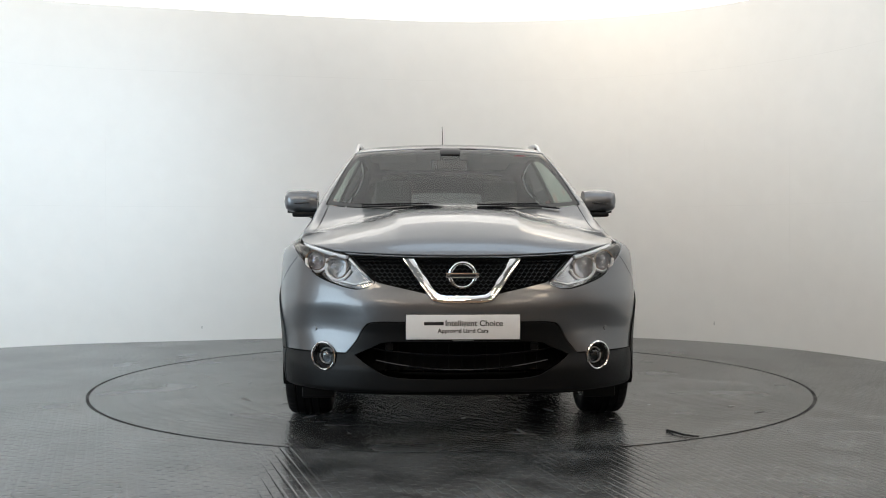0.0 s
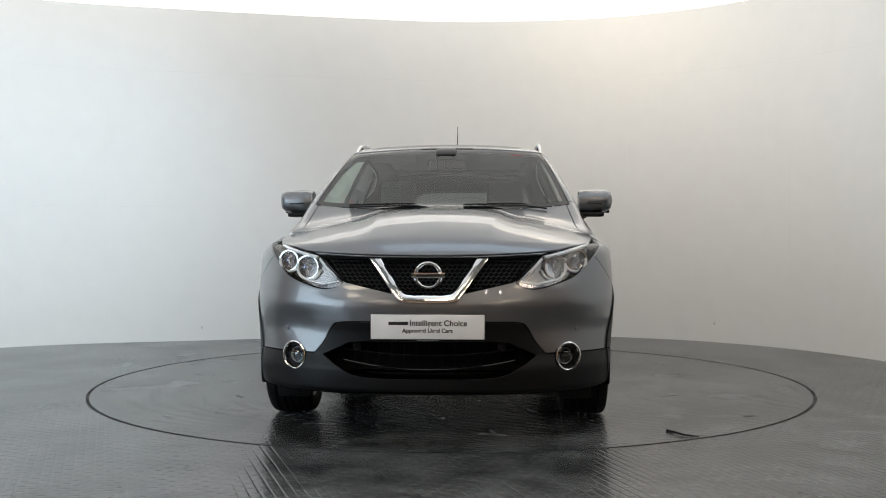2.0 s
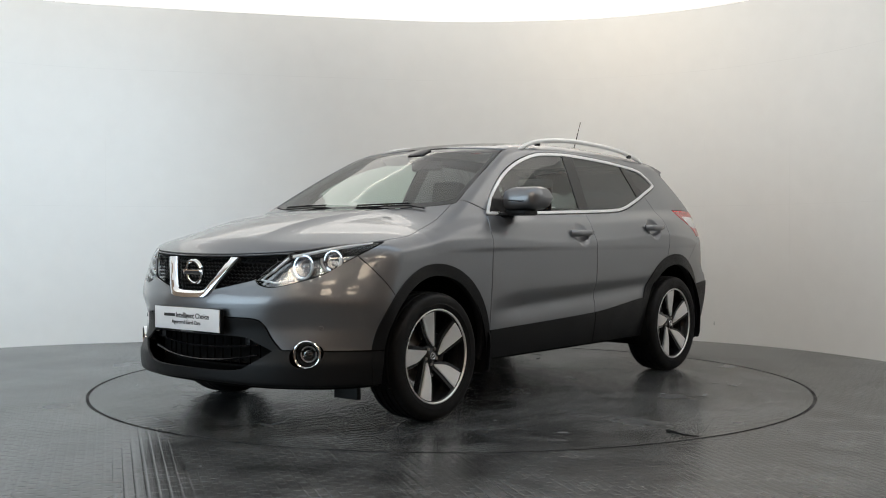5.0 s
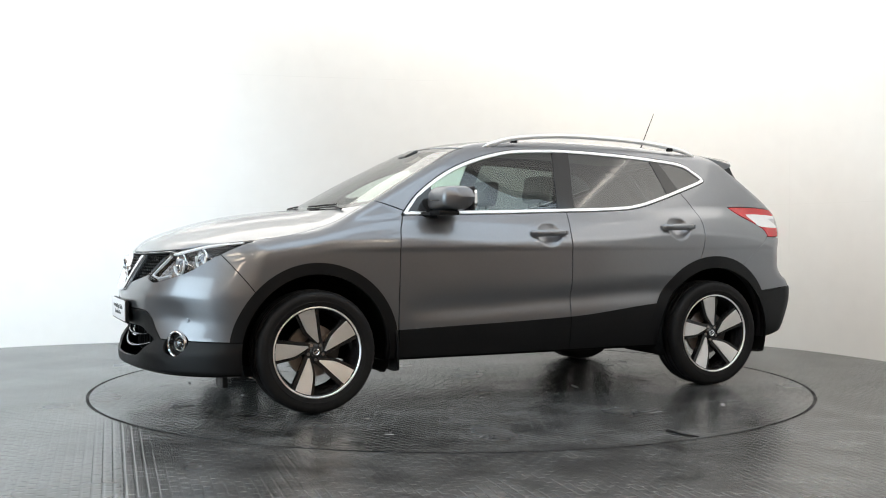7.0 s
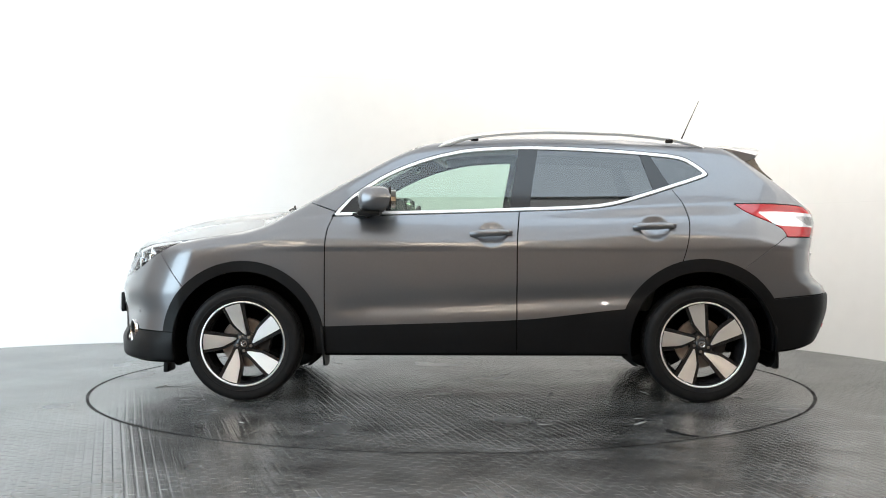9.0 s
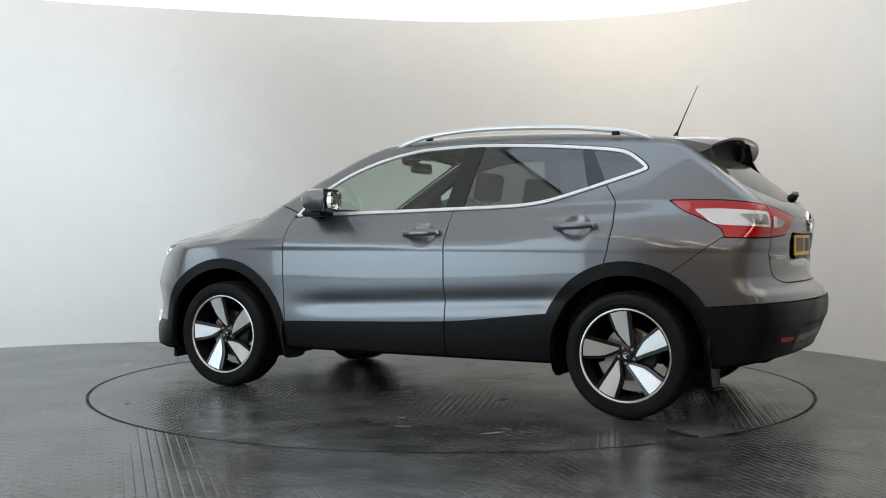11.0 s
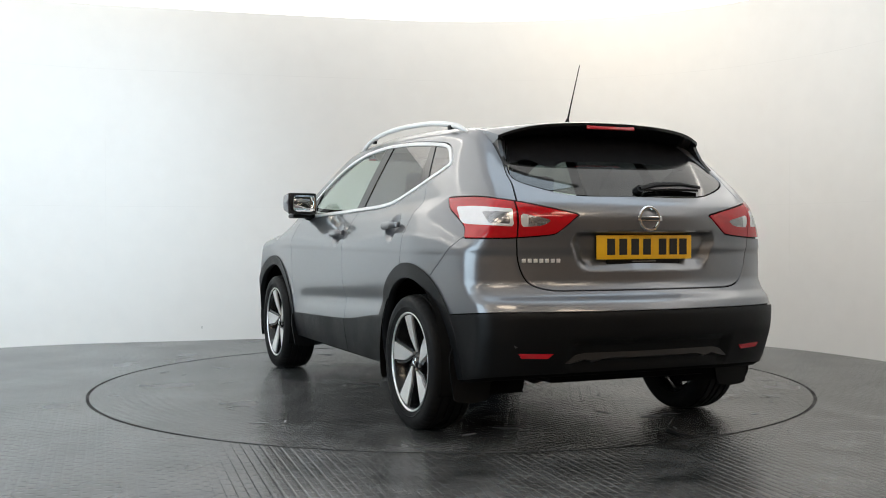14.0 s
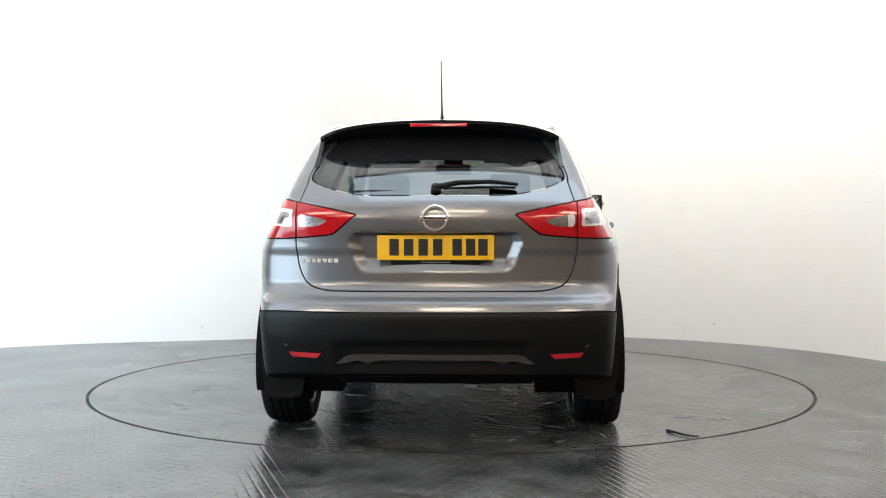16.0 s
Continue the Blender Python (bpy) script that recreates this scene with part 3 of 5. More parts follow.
def build_car_body(car):
    skin = body_skin(0.0125)
    skin = split(skin, lambda p: p[:, 1])[0]
    X, Y, Z = 0, 1, 2
    gap = 0.0036
    shell = []

    def take(rest, value, gapped=True):
        """Cuts a panel out along value > 0, with a shut line round it."""
        if gapped:
            inner, other = split(rest, lambda p: value(p) - gap)
            seam, outer = split(other, lambda p: value(p) + gap)
            shell.append(seam)
            return inner, outer
        return split(rest, value)

    # wheel openings
    for ax in (AXLE, -AXLE):
        hole, skin = split(skin, lambda p: np.where(p[:, Y] > 0.45, ARCH_R - np.hypot(p[:, X] - ax, (p[:, Z] - ARCH_Z) * np.where(p[:, Z] > ARCH_Z, 1, 0.9)), -1))
    # under side
    under, skin = split(skin, lambda p: T_FLOOR(p[:, X]) + 0.018 - p[:, Z])
    panel("underbody", under, DARK, car, "black underbody", both=True, rim=0)

    # side windows, framed by a bright strip
    dlo = smooth_outline([(.812, 1.074), (.812, 1.074), (.70, 1.195), (.51, 1.322), (.312, 1.408), (.113, 1.462), (-.052, 1.485), (-.349, 1.495), (-.711, 1.482), (-1.04, 1.456), (-1.235, 1.43), (-1.33, 1.38), (-1.39, 1.322), (-1.345, 1.293), (-1.171, 1.236), (-1.007, 1.184), (-.811, 1.132), (-.613, 1.112), (-.218, 1.099), (.279, 1.085), (.812, 1.074)], 6)
    d_dlo = lambda p: np.where(p[:, Y] > 0.45, inside_distance(p[:, X], p[:, Z], dlo), -1)
    windows, skin = take(skin, d_dlo)
    strip, windows = split(windows, lambda p: 0.020 - d_dlo(p))
    # windscreen and rear glass
    ws = smooth_outline([(-.3, 1.108), (0, 1.105), (.3, 1.108), (.6, 1.124), (.732, 1.14), (.732, 1.14), (.692, 1.25), (.646, 1.37), (.598, 1.464), (.572, 1.484), (.3, 1.504), (0, 1.51), (-.3, 1.502)], 6)
    d_ws = lambda p: np.where((p[:, X] > 0.2), inside_distance(p[:, Y], p[:, Z], ws), -1)
    screen, skin = take(skin, d_ws)
    rg = smooth_outline([(-.3, 1.142), (0, 1.143), (.3, 1.143), (.45, 1.167), (.565, 1.208), (.588, 1.245), (.562, 1.31), (.50, 1.42), (.45, 1.455), (0, 1.475), (-.3, 1.47)], 6)
    d_rg = lambda p: np.where(p[:, X] < -1.3, inside_distance(p[:, Y], p[:, Z], rg), -1)
    rear_glass, skin = take(skin, d_rg)

    # head lamp, seen from the corner
    corner = lambda yz: (yz[0] - on_skin(0, yz[0], yz[1]), yz[1])
    lamp = [corner(c) for c in ((.535, .872), (.405, .745), (.43, .725), (.50, .712), (.60, .735), (.70, .775), (.765, .835))]
    lamp = smooth_outline([lamp[0], lamp[0], lamp[1], lamp[1], *lamp[2:], (.80 - 1.64, .931), (.80 - 1.64, .931), (.70 - 1.93, .905)], 6)
    d_lamp = lambda p: np.where(p[:, X] > 1.3, inside_distance(p[:, Y] - p[:, X], p[:, Z], lamp), -1)
    head, skin = take(skin, d_lamp)
    # tail lamp
    tcorner = lambda yz: (yz[0] + on_skin(0, yz[0], yz[1], -1), yz[1])
    tl = [tcorner(c) for c in ((.352, 1.056), (.45, .978), (.50, .962), (.655, .95), (.755, .948), (.76, 1.0))]
    tl = smooth_outline([tl[0], tl[0], tl[1], tl[2], tl[3], tl[4], (.800 - 1.81, .95), (.800 - 1.81, .95), (.800 - 1.80, .998), (.788 - 1.713, 1.041), (.782 - 1.60, 1.092), (.776 - 1.545, 1.145), (.776 - 1.545, 1.145), (.735 - 1.80, 1.142), tcorner((.64, 1.118)), tcorner((.5, 1.088))], 6)
    d_tail = lambda p: np.where(p[:, X] < -1.3, inside_distance(p[:, Y] + p[:, X], p[:, Z], tl), -1)
    tail, skin = take(skin, d_tail)

    white = smooth_outline([tcorner((.652, 1.002)), tcorner((.652, 1.002)), tcorner((.75, 1.008)), (.800 - 1.785, 1.018), (.783 - 1.71, 1.056), (.776 - 1.66, 1.096), (.776 - 1.66, 1.096), (.735 - 1.80, 1.096), tcorner((.652, 1.080)), tcorner((.652, 1.080))], 5)
    white2 = smooth_outline([tcorner(c) for c in ((.622, 1.0), (.622, 1.0), (.53, 1.006), (.485, 1.032), (.485, 1.032), (.622, 1.060), (.622, 1.060))], 5)
    lampzone = lambda pol: (lambda p: inside_distance(p[:, Y] + p[:, X], p[:, Z], pol))
    white_out, tail = split(tail, lampzone(white))
    white_in, tail = split(tail, lampzone(white2))
    cell_box = smooth_outline([tcorner(c) for c in ((.668, 1.014), (.668, 1.014), (.668, 1.066), (.668, 1.066), (.742, 1.072), (.742, 1.072), (.742, 1.016), (.742, 1.016))], 3)
    cell_out, white_out = split(white_out, lampzone(cell_box))
    glint, white_in = split(white_in, lambda p: p[:, Y] - .592)
    tail_in, tail_out = split(tail, lambda p: 0.632 - p[:, Y])
    seam_, tail_out = split(tail_out, lambda p: 0.640 - p[:, Y])
    # front openings
    grille = smooth_outline([(-.3, .858), (0, .857), (.3, .86), (.44, .867), (.528, .870), (.528, .870), (.395, .745), (.395, .745), (.19, .700), (0, .66), (-.2, .70)], 6)
    d_grille = lambda p: np.where(p[:, X] > 1.8, inside_distance(p[:, Y], p[:, Z], grille), -1)
    mouth, skin = take(skin, d_grille)
    surround = smooth_outline([(-.3, .56), (0, .562), (.26, .56), (.415, .556), (.46, .53), (.50, .46), (.575, .375), (.575, .375), (.575, .26), (0, .26), (-.3, .26)], 6)
    d_sur = lambda p: np.where(p[:, X] > 1.7, inside_distance(p[:, Y], p[:, Z], surround), -1)
    d_lip = lambda p: np.where(p[:, X] > 1.5, 0.408 - 0.02 * (2.1 - p[:, X]) - p[:, Z], -1)
    lip, skin = take(skin, lambda p: np.maximum(d_sur(p), d_lip(p)))
    intake = smooth_outline([(-.3, .468), (0, .468), (.33, .468), (.42, .44), (.505, .402), (.505, .402), (.42, .345), (.31, .303), (0, .298), (-.3, .303)], 6)
    d_int = lambda p: np.where(p[:, X] > 1.7, inside_distance(p[:, Y], p[:, Z], intake), -1)
    opening, lip = split(lip, d_int)
    fog = lambda p: np.where(p[:, X] > 1.7, 0.066 - np.hypot(p[:, Y] - 0.652, (p[:, Z] - 0.388) / 0.97), -1)
    hole, lip = split(lip, fog)
    hole, skin = split(skin, fog)

    # dark cladding along arches, sills and rear bumper
    d_arch = lambda p: np.where(p[:, Y] > 0.5, np.maximum(ARCH_OUT - np.hypot(p[:, X] - AXLE, p[:, Z] - ARCH_Z), ARCH_OUT + 0.012 - np.hypot(p[:, X] + AXLE, p[:, Z] - ARCH_Z)), -1)
    arch, skin = take(skin, d_arch, False)
    sill_top = table([(-1.0, .545), (-.875, .537), (-.26, .474), (.835, .436), (1.0, .43)], -1.2, 1.2)
    sill, skin = take(skin, lambda p: np.where(np.abs(p[:, X]) < 1.15, sill_top(p[:, X]) - p[:, Z], -1), False)
    d_rb = lambda p: np.where(p[:, X] < -1.3, 0.622 - 0.030 * np.clip((p[:, X] + 2.05) / 0.35, 0, 1) - p[:, Z], -1)
    rear_clad, skin = take(skin, d_rb)
    arch2, lip = split(lip, d_arch)
    arch3, rear_clad = split(rear_clad, d_arch)
    arch = merged(arch, arch2, arch3)
    arch_f, arch_r = split(arch, lambda p: p[:, X])

    # tailgate, doors, bonnet, bumpers
    gate = smooth_outline([(-.3, .713), (0, .713), (.35, .713), (.49, .716), (.575, .742), (.615, .80), (.633, .88), (.638, .96), (.628, 1.10), (.604, 1.20), (.60, 1.25), (.56, 1.36), (.50, 1.46), (.46, 1.495), (.3, 1.51), (0, 1.515), (-.3, 1.51)], 6)
    d_gate = lambda p: np.where(p[:, X] < -1.45, inside_distance(p[:, Y], p[:, Z], gate), -1)
    tailgate, skin = take(skin, d_gate)
    hood_line = table([(.80, 1.40), (.90, 1.22), (.98, 1.135), (1.078, 1.082), (1.20, 1.032), (1.296, .990), (1.33, .980), (1.649, .936), (1.90, .900), (2.0, .886), (2.1, .872), (2.2, .858)], .8, 2.3)
    # the bonnet's long edge follows the fender crown, its nose the lamps
    crown = [(.85, .700), (1.0, .715), (1.15, .738), (1.3, .755)] + [(k, on_skin(1, k, float(hood_line(k)))) for k in (1.5, 1.6, 1.7, 1.8, 1.9)]
    crown = table(crown, .8, 1.95)

    def d_hood(p):
        w = np.clip((p[:, X] - 1.5) / 0.3, 0, 1)
        return np.where(p[:, X] > 0.85, w * (p[:, Z] - hood_line(p[:, X])) + (1 - w) * np.minimum(crown(p[:, X]) - p[:, Y], (p[:, Z] - 0.93)), -1)
    bonnet, skin = take(skin, d_hood)
    front_edge = table([(.3, .85), (.445, .850), (.886, .846), (.99, .835), (1.06, .81), (1.12, .79), (1.6, .73)], .2, 1.7)
    split_x = table([(.2, -.26), (.885, -.262), (1.113, -.280), (1.5, -.342)], .2, 1.6)
    rear_edge = table([(.4, -1.0), (.814, -1.208), (.93, -1.238), (1.031, -1.25), (1.09, -1.243), (1.138, -1.232), (1.232, -1.17), (1.5, -1.02)], .3, 1.6)
    on_side = lambda p: np.where((p[:, Y] > 0.5) & (p[:, Z] < 1.25), 1.0, -1.0)
    door_top = table([(.9, 1.082), (.3, 1.092), (-.2, 1.106), (-.6, 1.119), (-.8, 1.139), (-1.0, 1.191), (-1.17, 1.244), (-1.3, 1.29)], -1.5, 1.0)
    d_door = lambda p: np.minimum(np.minimum(front_edge(p[:, Z]) - p[:, X], p[:, X] - rear_edge(p[:, Z])), np.where(p[:, Y] > 0.5, door_top(p[:, X]) - p[:, Z], -1))
    doors, skin = take(skin, d_door)
    d_half = lambda p: p[:, X] - split_x(p[:, Z])
    door_f, door_r = take(doors, d_half)
    sill_door, sill_end = take(sill, d_door)
    sill_f, sill_r = take(sill_door, d_half)
    bumper_f, skin = take(skin, lambda p: np.minimum(p[:, X] - (1.673 + (p[:, Z] - .672) * 0.8), 0.93 - p[:, Z]))
    rear_seam = lambda p: np.minimum((-1.567 - (p[:, Z] - .773) * 1.35) - p[:, X], 0.953 - p[:, Z])
    bumper_r, skin = take(skin, rear_seam)
    fender, skin = take(skin, lambda p: np.where(p[:, X] > 0.5, np.minimum(p[:, X] - front_edge(p[:, Z]) + .004, 1.118 + 0.35 * (p[:, X] - 0.84) - p[:, Z]), -1))
    roof, quarter = split(skin, lambda p: np.minimum(p[:, Z] - 1.512, 0.5 - p[:, Y] + 0.0 * p[:, X]))

    top_glass, roof_skin = take(roof, lambda p: np.minimum(np.minimum(0.47 - p[:, Y], p[:, X] + 0.95), 0.36 - p[:, X]))
    panel("roof", roof_skin, PAINT, car, "", both=True)
    panel("roof_glass", top_glass, GLOSSBLACK, car, "black glass roof panel", both=True)
    frit, screen = split(screen, lambda p: 0.026 - d_ws(p))
    panel("screen_band", frit, GLOSSBLACK, car, "black printed edge", both=True, out=-0.003, rim=0)
    panel("bonnet", bonnet, PAINT, car, "grey bonnet with two raised creases", both=True)
    panel("front_bumper", bumper_f, PAINT, car, "", both=True)
    panel("rear_bumper", bumper_r, PAINT, car, "", both=True)
    tg = panel("tailgate", tailgate, PAINT, car, "grey tailgate", both=True)
    # black band: printed edge, with the spoiler's shade and reflection coloured in
    d_band = lambda p: p[:, Z] - (1.318 - 0.06 * p[:, Y] ** 2 - 0.028 * np.exp(-((p[:, Y] - 0.37) / 0.05) ** 2) + 0.02 * np.exp(-((p[:, Y] - 0.47) / 0.05) ** 2))
    band, rear_glass = split(rear_glass, d_band)
    panel("rear_window_band", band, GLOSSBLACK, tg, "black printed band", both=True, out=-0.003, rim=0)
    scuttle, screen = split(screen, lambda p: 1.128 + 0.012 * p[:, Y] ** 2 - p[:, Z])
    panel("scuttle", scuttle, CLAD, car, "black plastic scuttle", both=True, out=-0.006, rim=0)
    panel("rear_window", rear_glass, TINTED, tg, "dark tinted rear window", both=True, out=-0.003, rim=0)
    panel("windscreen", screen, SCREEN, car, "clear windscreen", both=True, out=-0.003, rim=0)
    panel("headlining", roof, LINER, car, "pale headlining", both=True, out=-0.03, rim=0)
    panel("bumper_lip", lip, CLAD, car, "black plastic lower bumper", both=True, out=0.004)
    panel("rear_bumper_cladding", rear_clad, CLAD, car, "black plastic rear bumper", both=True, out=0.006)
    glass_f, glass_r = split(windows, lambda p: p[:, X] - split_x(p[:, Z]))
    pillar1, glass_f = split(glass_f, lambda p: 0.058 - (p[:, X] - split_x(p[:, Z])))
    pillar2, glass_r = split(glass_r, lambda p: 0.058 + (p[:, X] - split_x(p[:, Z])))
    quarter_glass, glass_r = split(glass_r, lambda p: rear_edge(p[:, Z]) - p[:, X] - 0.004)
    pillar3, glass_r = split(glass_r, lambda p: 0.085 - (p[:, X] - rear_edge(p[:, Z])) + 0.25 * (1.4 - p[:, Z]) - .02)
    for s_ in (1, -1):
        df = panel("front_door", door_f, PAINT, car, "", side=s_)
        dr = panel("rear_door", door_r, PAINT, car, "", side=s_)
        panel("door_window", glass_f, WINDOW, df, "clear front door glass", side=s_, out=-0.004, rim=0)
        panel("door_window", glass_r, TINTED, dr, "dark tinted rear door glass", side=s_, out=-0.004, rim=0)
        panel("quarter_window", quarter_glass, TINTED, car, "dark tinted quarter glass", side=s_, out=-0.004, rim=0)
        panel("pillar_trim", pillar1, GLOSSBLACK, df, "black pillar trim", side=s_, rim=0.004)
        panel("pillar_trim", pillar2, GLOSSBLACK, dr, "black pillar trim", side=s_, rim=0.004)
        panel("pillar_trim", pillar3, GLOSSBLACK, dr, "black pillar trim", side=s_, rim=0.004)
        panel("window_strip", strip, SATIN, car, "bright window surround", side=s_, out=0.004)
        panel("door_cladding", sill_f, CLAD, df, "black plastic door cladding", side=s_, out=0.007)
        panel("door_cladding", sill_r, CLAD, dr, "black plastic door cladding", side=s_, out=0.007)
        for piece in islands(sill_end):
            panel("sill_cladding", piece, CLAD, car, "black plastic sill", side=s_, out=0.004)
        panel("arch_cladding", arch_f, CLAD, car, "black plastic wheel arch", side=s_, out=0.008, rim=0.03)
        panel("arch_cladding", arch_r, CLAD, car, "black plastic wheel arch", side=s_, out=0.008, rim=0.03)
        panel("fender", fender, PAINT, car, "", side=s_)
        panel("rear_quarter", quarter, PAINT, car, "", side=s_)
        hl = panel("headlamp", head, LENS, car, "clear headlamp lens", side=s_, rim=0)
        panel("lamp_housing", head, BEZEL, hl, "dark grey lamp housing", side=s_, out=-0.058, rim=0)
        tlo = panel("tail_lamp", tail_out, REDLENS, car, "red and clear tail lamp", side=s_, out=0.002)
        tli = panel("tail_lamp", tail_in, REDLENS, tg, "red and clear tail lamp", side=s_, out=0.002)
        panel("clear_lens", white_out, WHITELENS, tlo, "clear lamp insert", side=s_, out=0.003, rim=0.004)
        panel("clear_lens", glint, WHITELENS, tli, "clear lamp insert", side=s_, out=0.003, rim=0.004)
        panel("bulb_cell", white_in, CELL, tli, "grey ribbed bulb cell", side=s_, out=0.002, rim=0.004)
        panel("bulb_cell", cell_out, CELL, tlo, "grey ribbed bulb cell", side=s_, out=0.001, rim=0.004)
        panel("door_card", merged(door_f, door_r), TRIM, car, "dark door lining", side=s_, out=-0.05, rim=0)
        panel("quarter_lining", quarter, TRIM, car, "dark quarter lining", side=s_, out=-0.035, rim=0)
    # dark inner shell seen through the shut lines
    panel("inner_shell", merged(*shell, strip, merged(pillar1, pillar2, pillar3)), DARK, car, "dark seam", both=True, out=-0.012, rim=0)
    # near-black sheets stand for the shade behind grille and lower intake
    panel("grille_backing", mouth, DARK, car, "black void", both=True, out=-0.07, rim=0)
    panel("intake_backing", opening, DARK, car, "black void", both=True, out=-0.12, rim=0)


car = new("car")
car.empty_display_size = 0.2
tagged(car, "grey metallic compact crossover with black plastic cladding, standing on the turntable", "car")
build_car_body(car)


def front_x(y, z):
    scoop = 0.028 * math.exp(-((abs(y) - 0.63) / 0.13) ** 2 - ((z - 0.545) / 0.085) ** 2)
    return float(T_FRONT(z) - 0.33 * y * y - 0.43 * y ** 6 - scoop)


def rear_x(y, z):
    return float(T_REAR(z) + 0.19 * y * y + 0.34 * y ** 8)


def side_y(x, z):
    return float(T_PLAN(x) + T_TUMBLE(z - T_SHOULDER(x)))


def ribbon(bm, rows):
    """Quads between rows of points."""
    vs = [[bm.verts.new(p) for p in r] for r in rows]
    for a, b in zip(vs, vs[1:]):
        for j in range(len(a) - 1):
            bm.faces.new((a[j], a[j + 1], b[j + 1], b[j]))
    return vs


def plate_of(bm, outline, lo, hi, place):
    """A slab from an outline: place(u, v, w) puts it in space."""
    a = [bm.verts.new(place(u, v, lo)) for u, v in outline]
    b = [bm.verts.new(place(u, v, hi)) for u, v in outline]
    n = len(a)
    bm.faces.new(a[::-1])
    bm.faces.new(b)
    for k in range(n):
        bm.faces.new((a[k], a[(k + 1) % n], b[(k + 1) % n], b[k]))


def lettering(name, text, size, m, mat, parent):
    cu = bpy.data.curves.new(name, "FONT")
    cu.body, cu.size, cu.align_x, cu.align_y, cu.extrude, cu.offset = text, size, "CENTER", "CENTER", 0.0008, 0.0007
    tmp = bpy.data.objects.new(name, cu)
    me = bpy.data.meshes.new_from_object(tmp)
    bpy.data.objects.remove(tmp)
    me.materials.clear()
    me.materials.append(mat)
    ob = new(name, me)
    ob.parent = parent
    ob.matrix_basis = m
    return ob


# ---------------------------------------------------------------- wheels
def build_wheel(parent, m):
    """Tyre, black rim with five bright twisted blades, disc and hub. Outer face towards +y."""
    wheel = new("wheel")
    wheel.parent = parent
    wheel.matrix_basis = m
    prof = [(.243, -.098), (.262, -.108), (.300, -.1145), (.322, -.110), (.334, -.099), (.340, -.084), (.3425, -.064), (.335, -.062), (.335, -.054), (.343, -.052), (.343, -.024), (.335, -.022), (.335, -.012), (.343, -.010)]
    prof = [(.243 + (r - .243) * .91, h) for r, h in prof]
    prof += [(r, -h) for r, h in prof[::-1]]
    bm = bmesh.new()
    n = 150
    rings = []
    for k in range(n):
        a = 2 * math.pi * k / n
        ring = []
        for r, h in prof:
            if abs(h) > 0.06 and r > 0.317 and (k % 3 == 0):
                r -= 0.0028
            aa = a + (0.022 * abs(h) / 0.1 if abs(h) > .02 else 0)
            ring.append(bm.verts.new((r * math.cos(aa), h, r * math.sin(aa))))
        rings.append(ring)
    for k in range(n):
        a, b = rings[k], rings[(k + 1) % n]
        for j in range(len(prof) - 1):
            bm.faces.new((a[j], a[j + 1], b[j + 1], b[j]))
    tyre = part("tyre", bm, RUBBER, wheel, "black tyre")
    part("sidewall_ring", lathe([(.268, .1105), (.272, .1135), (.276, .1125)], 96), RUBBER, tyre)
    part("rim", lathe([(.246, .094), (.244, .099), (.232, .092), (.226, .06), (.214, .03), (.206, -.06), (.225, -.095), (.244, -.1), (.246, -.09), (.21, -.05), (.22, .05)], 96, closed=True), RIMBLACK, wheel, "gloss black rim")
    part("rim_lip", lathe([(.2465, .098), (.247, .1035), (.242, .1045), (.2375, .0995), (.238, .096)], 96, closed=True), ALLOY, wheel, "bright machined rim lip")
    face = [(-.105, .207), (-.062, .2245), (-.017, .2325), (-.004, .165), (.005, .110), (.0165, .054), (.011, .048), (-.012, .067), (-.050, .103), (-.066, .128)]
    back = [(-.122, .200), (-.064, .2285), (.006, .234), (.016, .165), (.024, .110), (.036, .055), (.016, .036), (-.024, .060), (-.066, .098), (-.086, .130)]

    def dish(u, v):
        return 0.070 + 0.145 * (v - 0.05)
    for k in range(5):
        a = 2 * math.pi * k / 5
        c, s_ = math.cos(a), math.sin(a)
        turn = lambda u, v: (-(u * c - v * s_), u * s_ + v * c)
        bm = bmesh.new()
        plate_of(bm, back, -0.042, -0.006, lambda u, v, w: (turn(u, v)[0], dish(u, v) + w, turn(u, v)[1]))
        spoke = part("spoke", bm, RIMBLACK, wheel, "gloss black spoke", smooth=False)
        bm = bmesh.new()
        plate_of(bm, face, -0.008, 0.0015, lambda u, v, w: (turn(u, v)[0], dish(u, v) + w, turn(u, v)[1]))
        edge = [e for e in bm.edges if abs(e.verts[0].co.y - e.verts[1].co.y) < .03 and all(v.co.y > dish(0, math.hypot(v.co.x, v.co.z)) - .02 for v in e.verts)]
        bmesh.ops.bevel(bm, geom=edge, offset=.0012, segments=1, affect="EDGES")
        part("spoke_face", bm, ALLOY, spoke, "bright machined spoke face", smooth=False)
        bm = lathe([(0.0, .004), (.0085, .004), (.010, -.012)], 6)
        bmesh.ops.transform(bm, matrix=pose(0.043 * math.sin(a + .6), 0.064, 0.043 * math.cos(a + .6)), verts=bm.verts)
        part("wheel_nut", bm, STEEL, wheel, "steel wheel nut")
    part("hub", lathe([(0, .074), (.026, .073), (.030, .068), (.034, .064), (.064, .058), (.070, .03), (.072, -.02)], 40), RIMBLACK, wheel, "black hub")
    part("hub_ring", lathe([(.013, .0745), (.0155, .077), (.019, .077), (.0205, .0735)], 32), CHROME, wheel, "bright hub badge ring")
    bm = bmesh.new()
    add_box(bm, (.034, .003, .006), pose(0, .0755, 0, 0, 35, 0), .001)
    part("hub_bar", bm, CHROME, wheel)
    part("brake_disc", lathe([(.06, .012), (.075, .016), (.08, .008), (.142, .008), (.144, .004), (.144, -.012), (.142, -.016), (.06, -.016)], 56), STEEL, wheel, "worn steel brake disc")
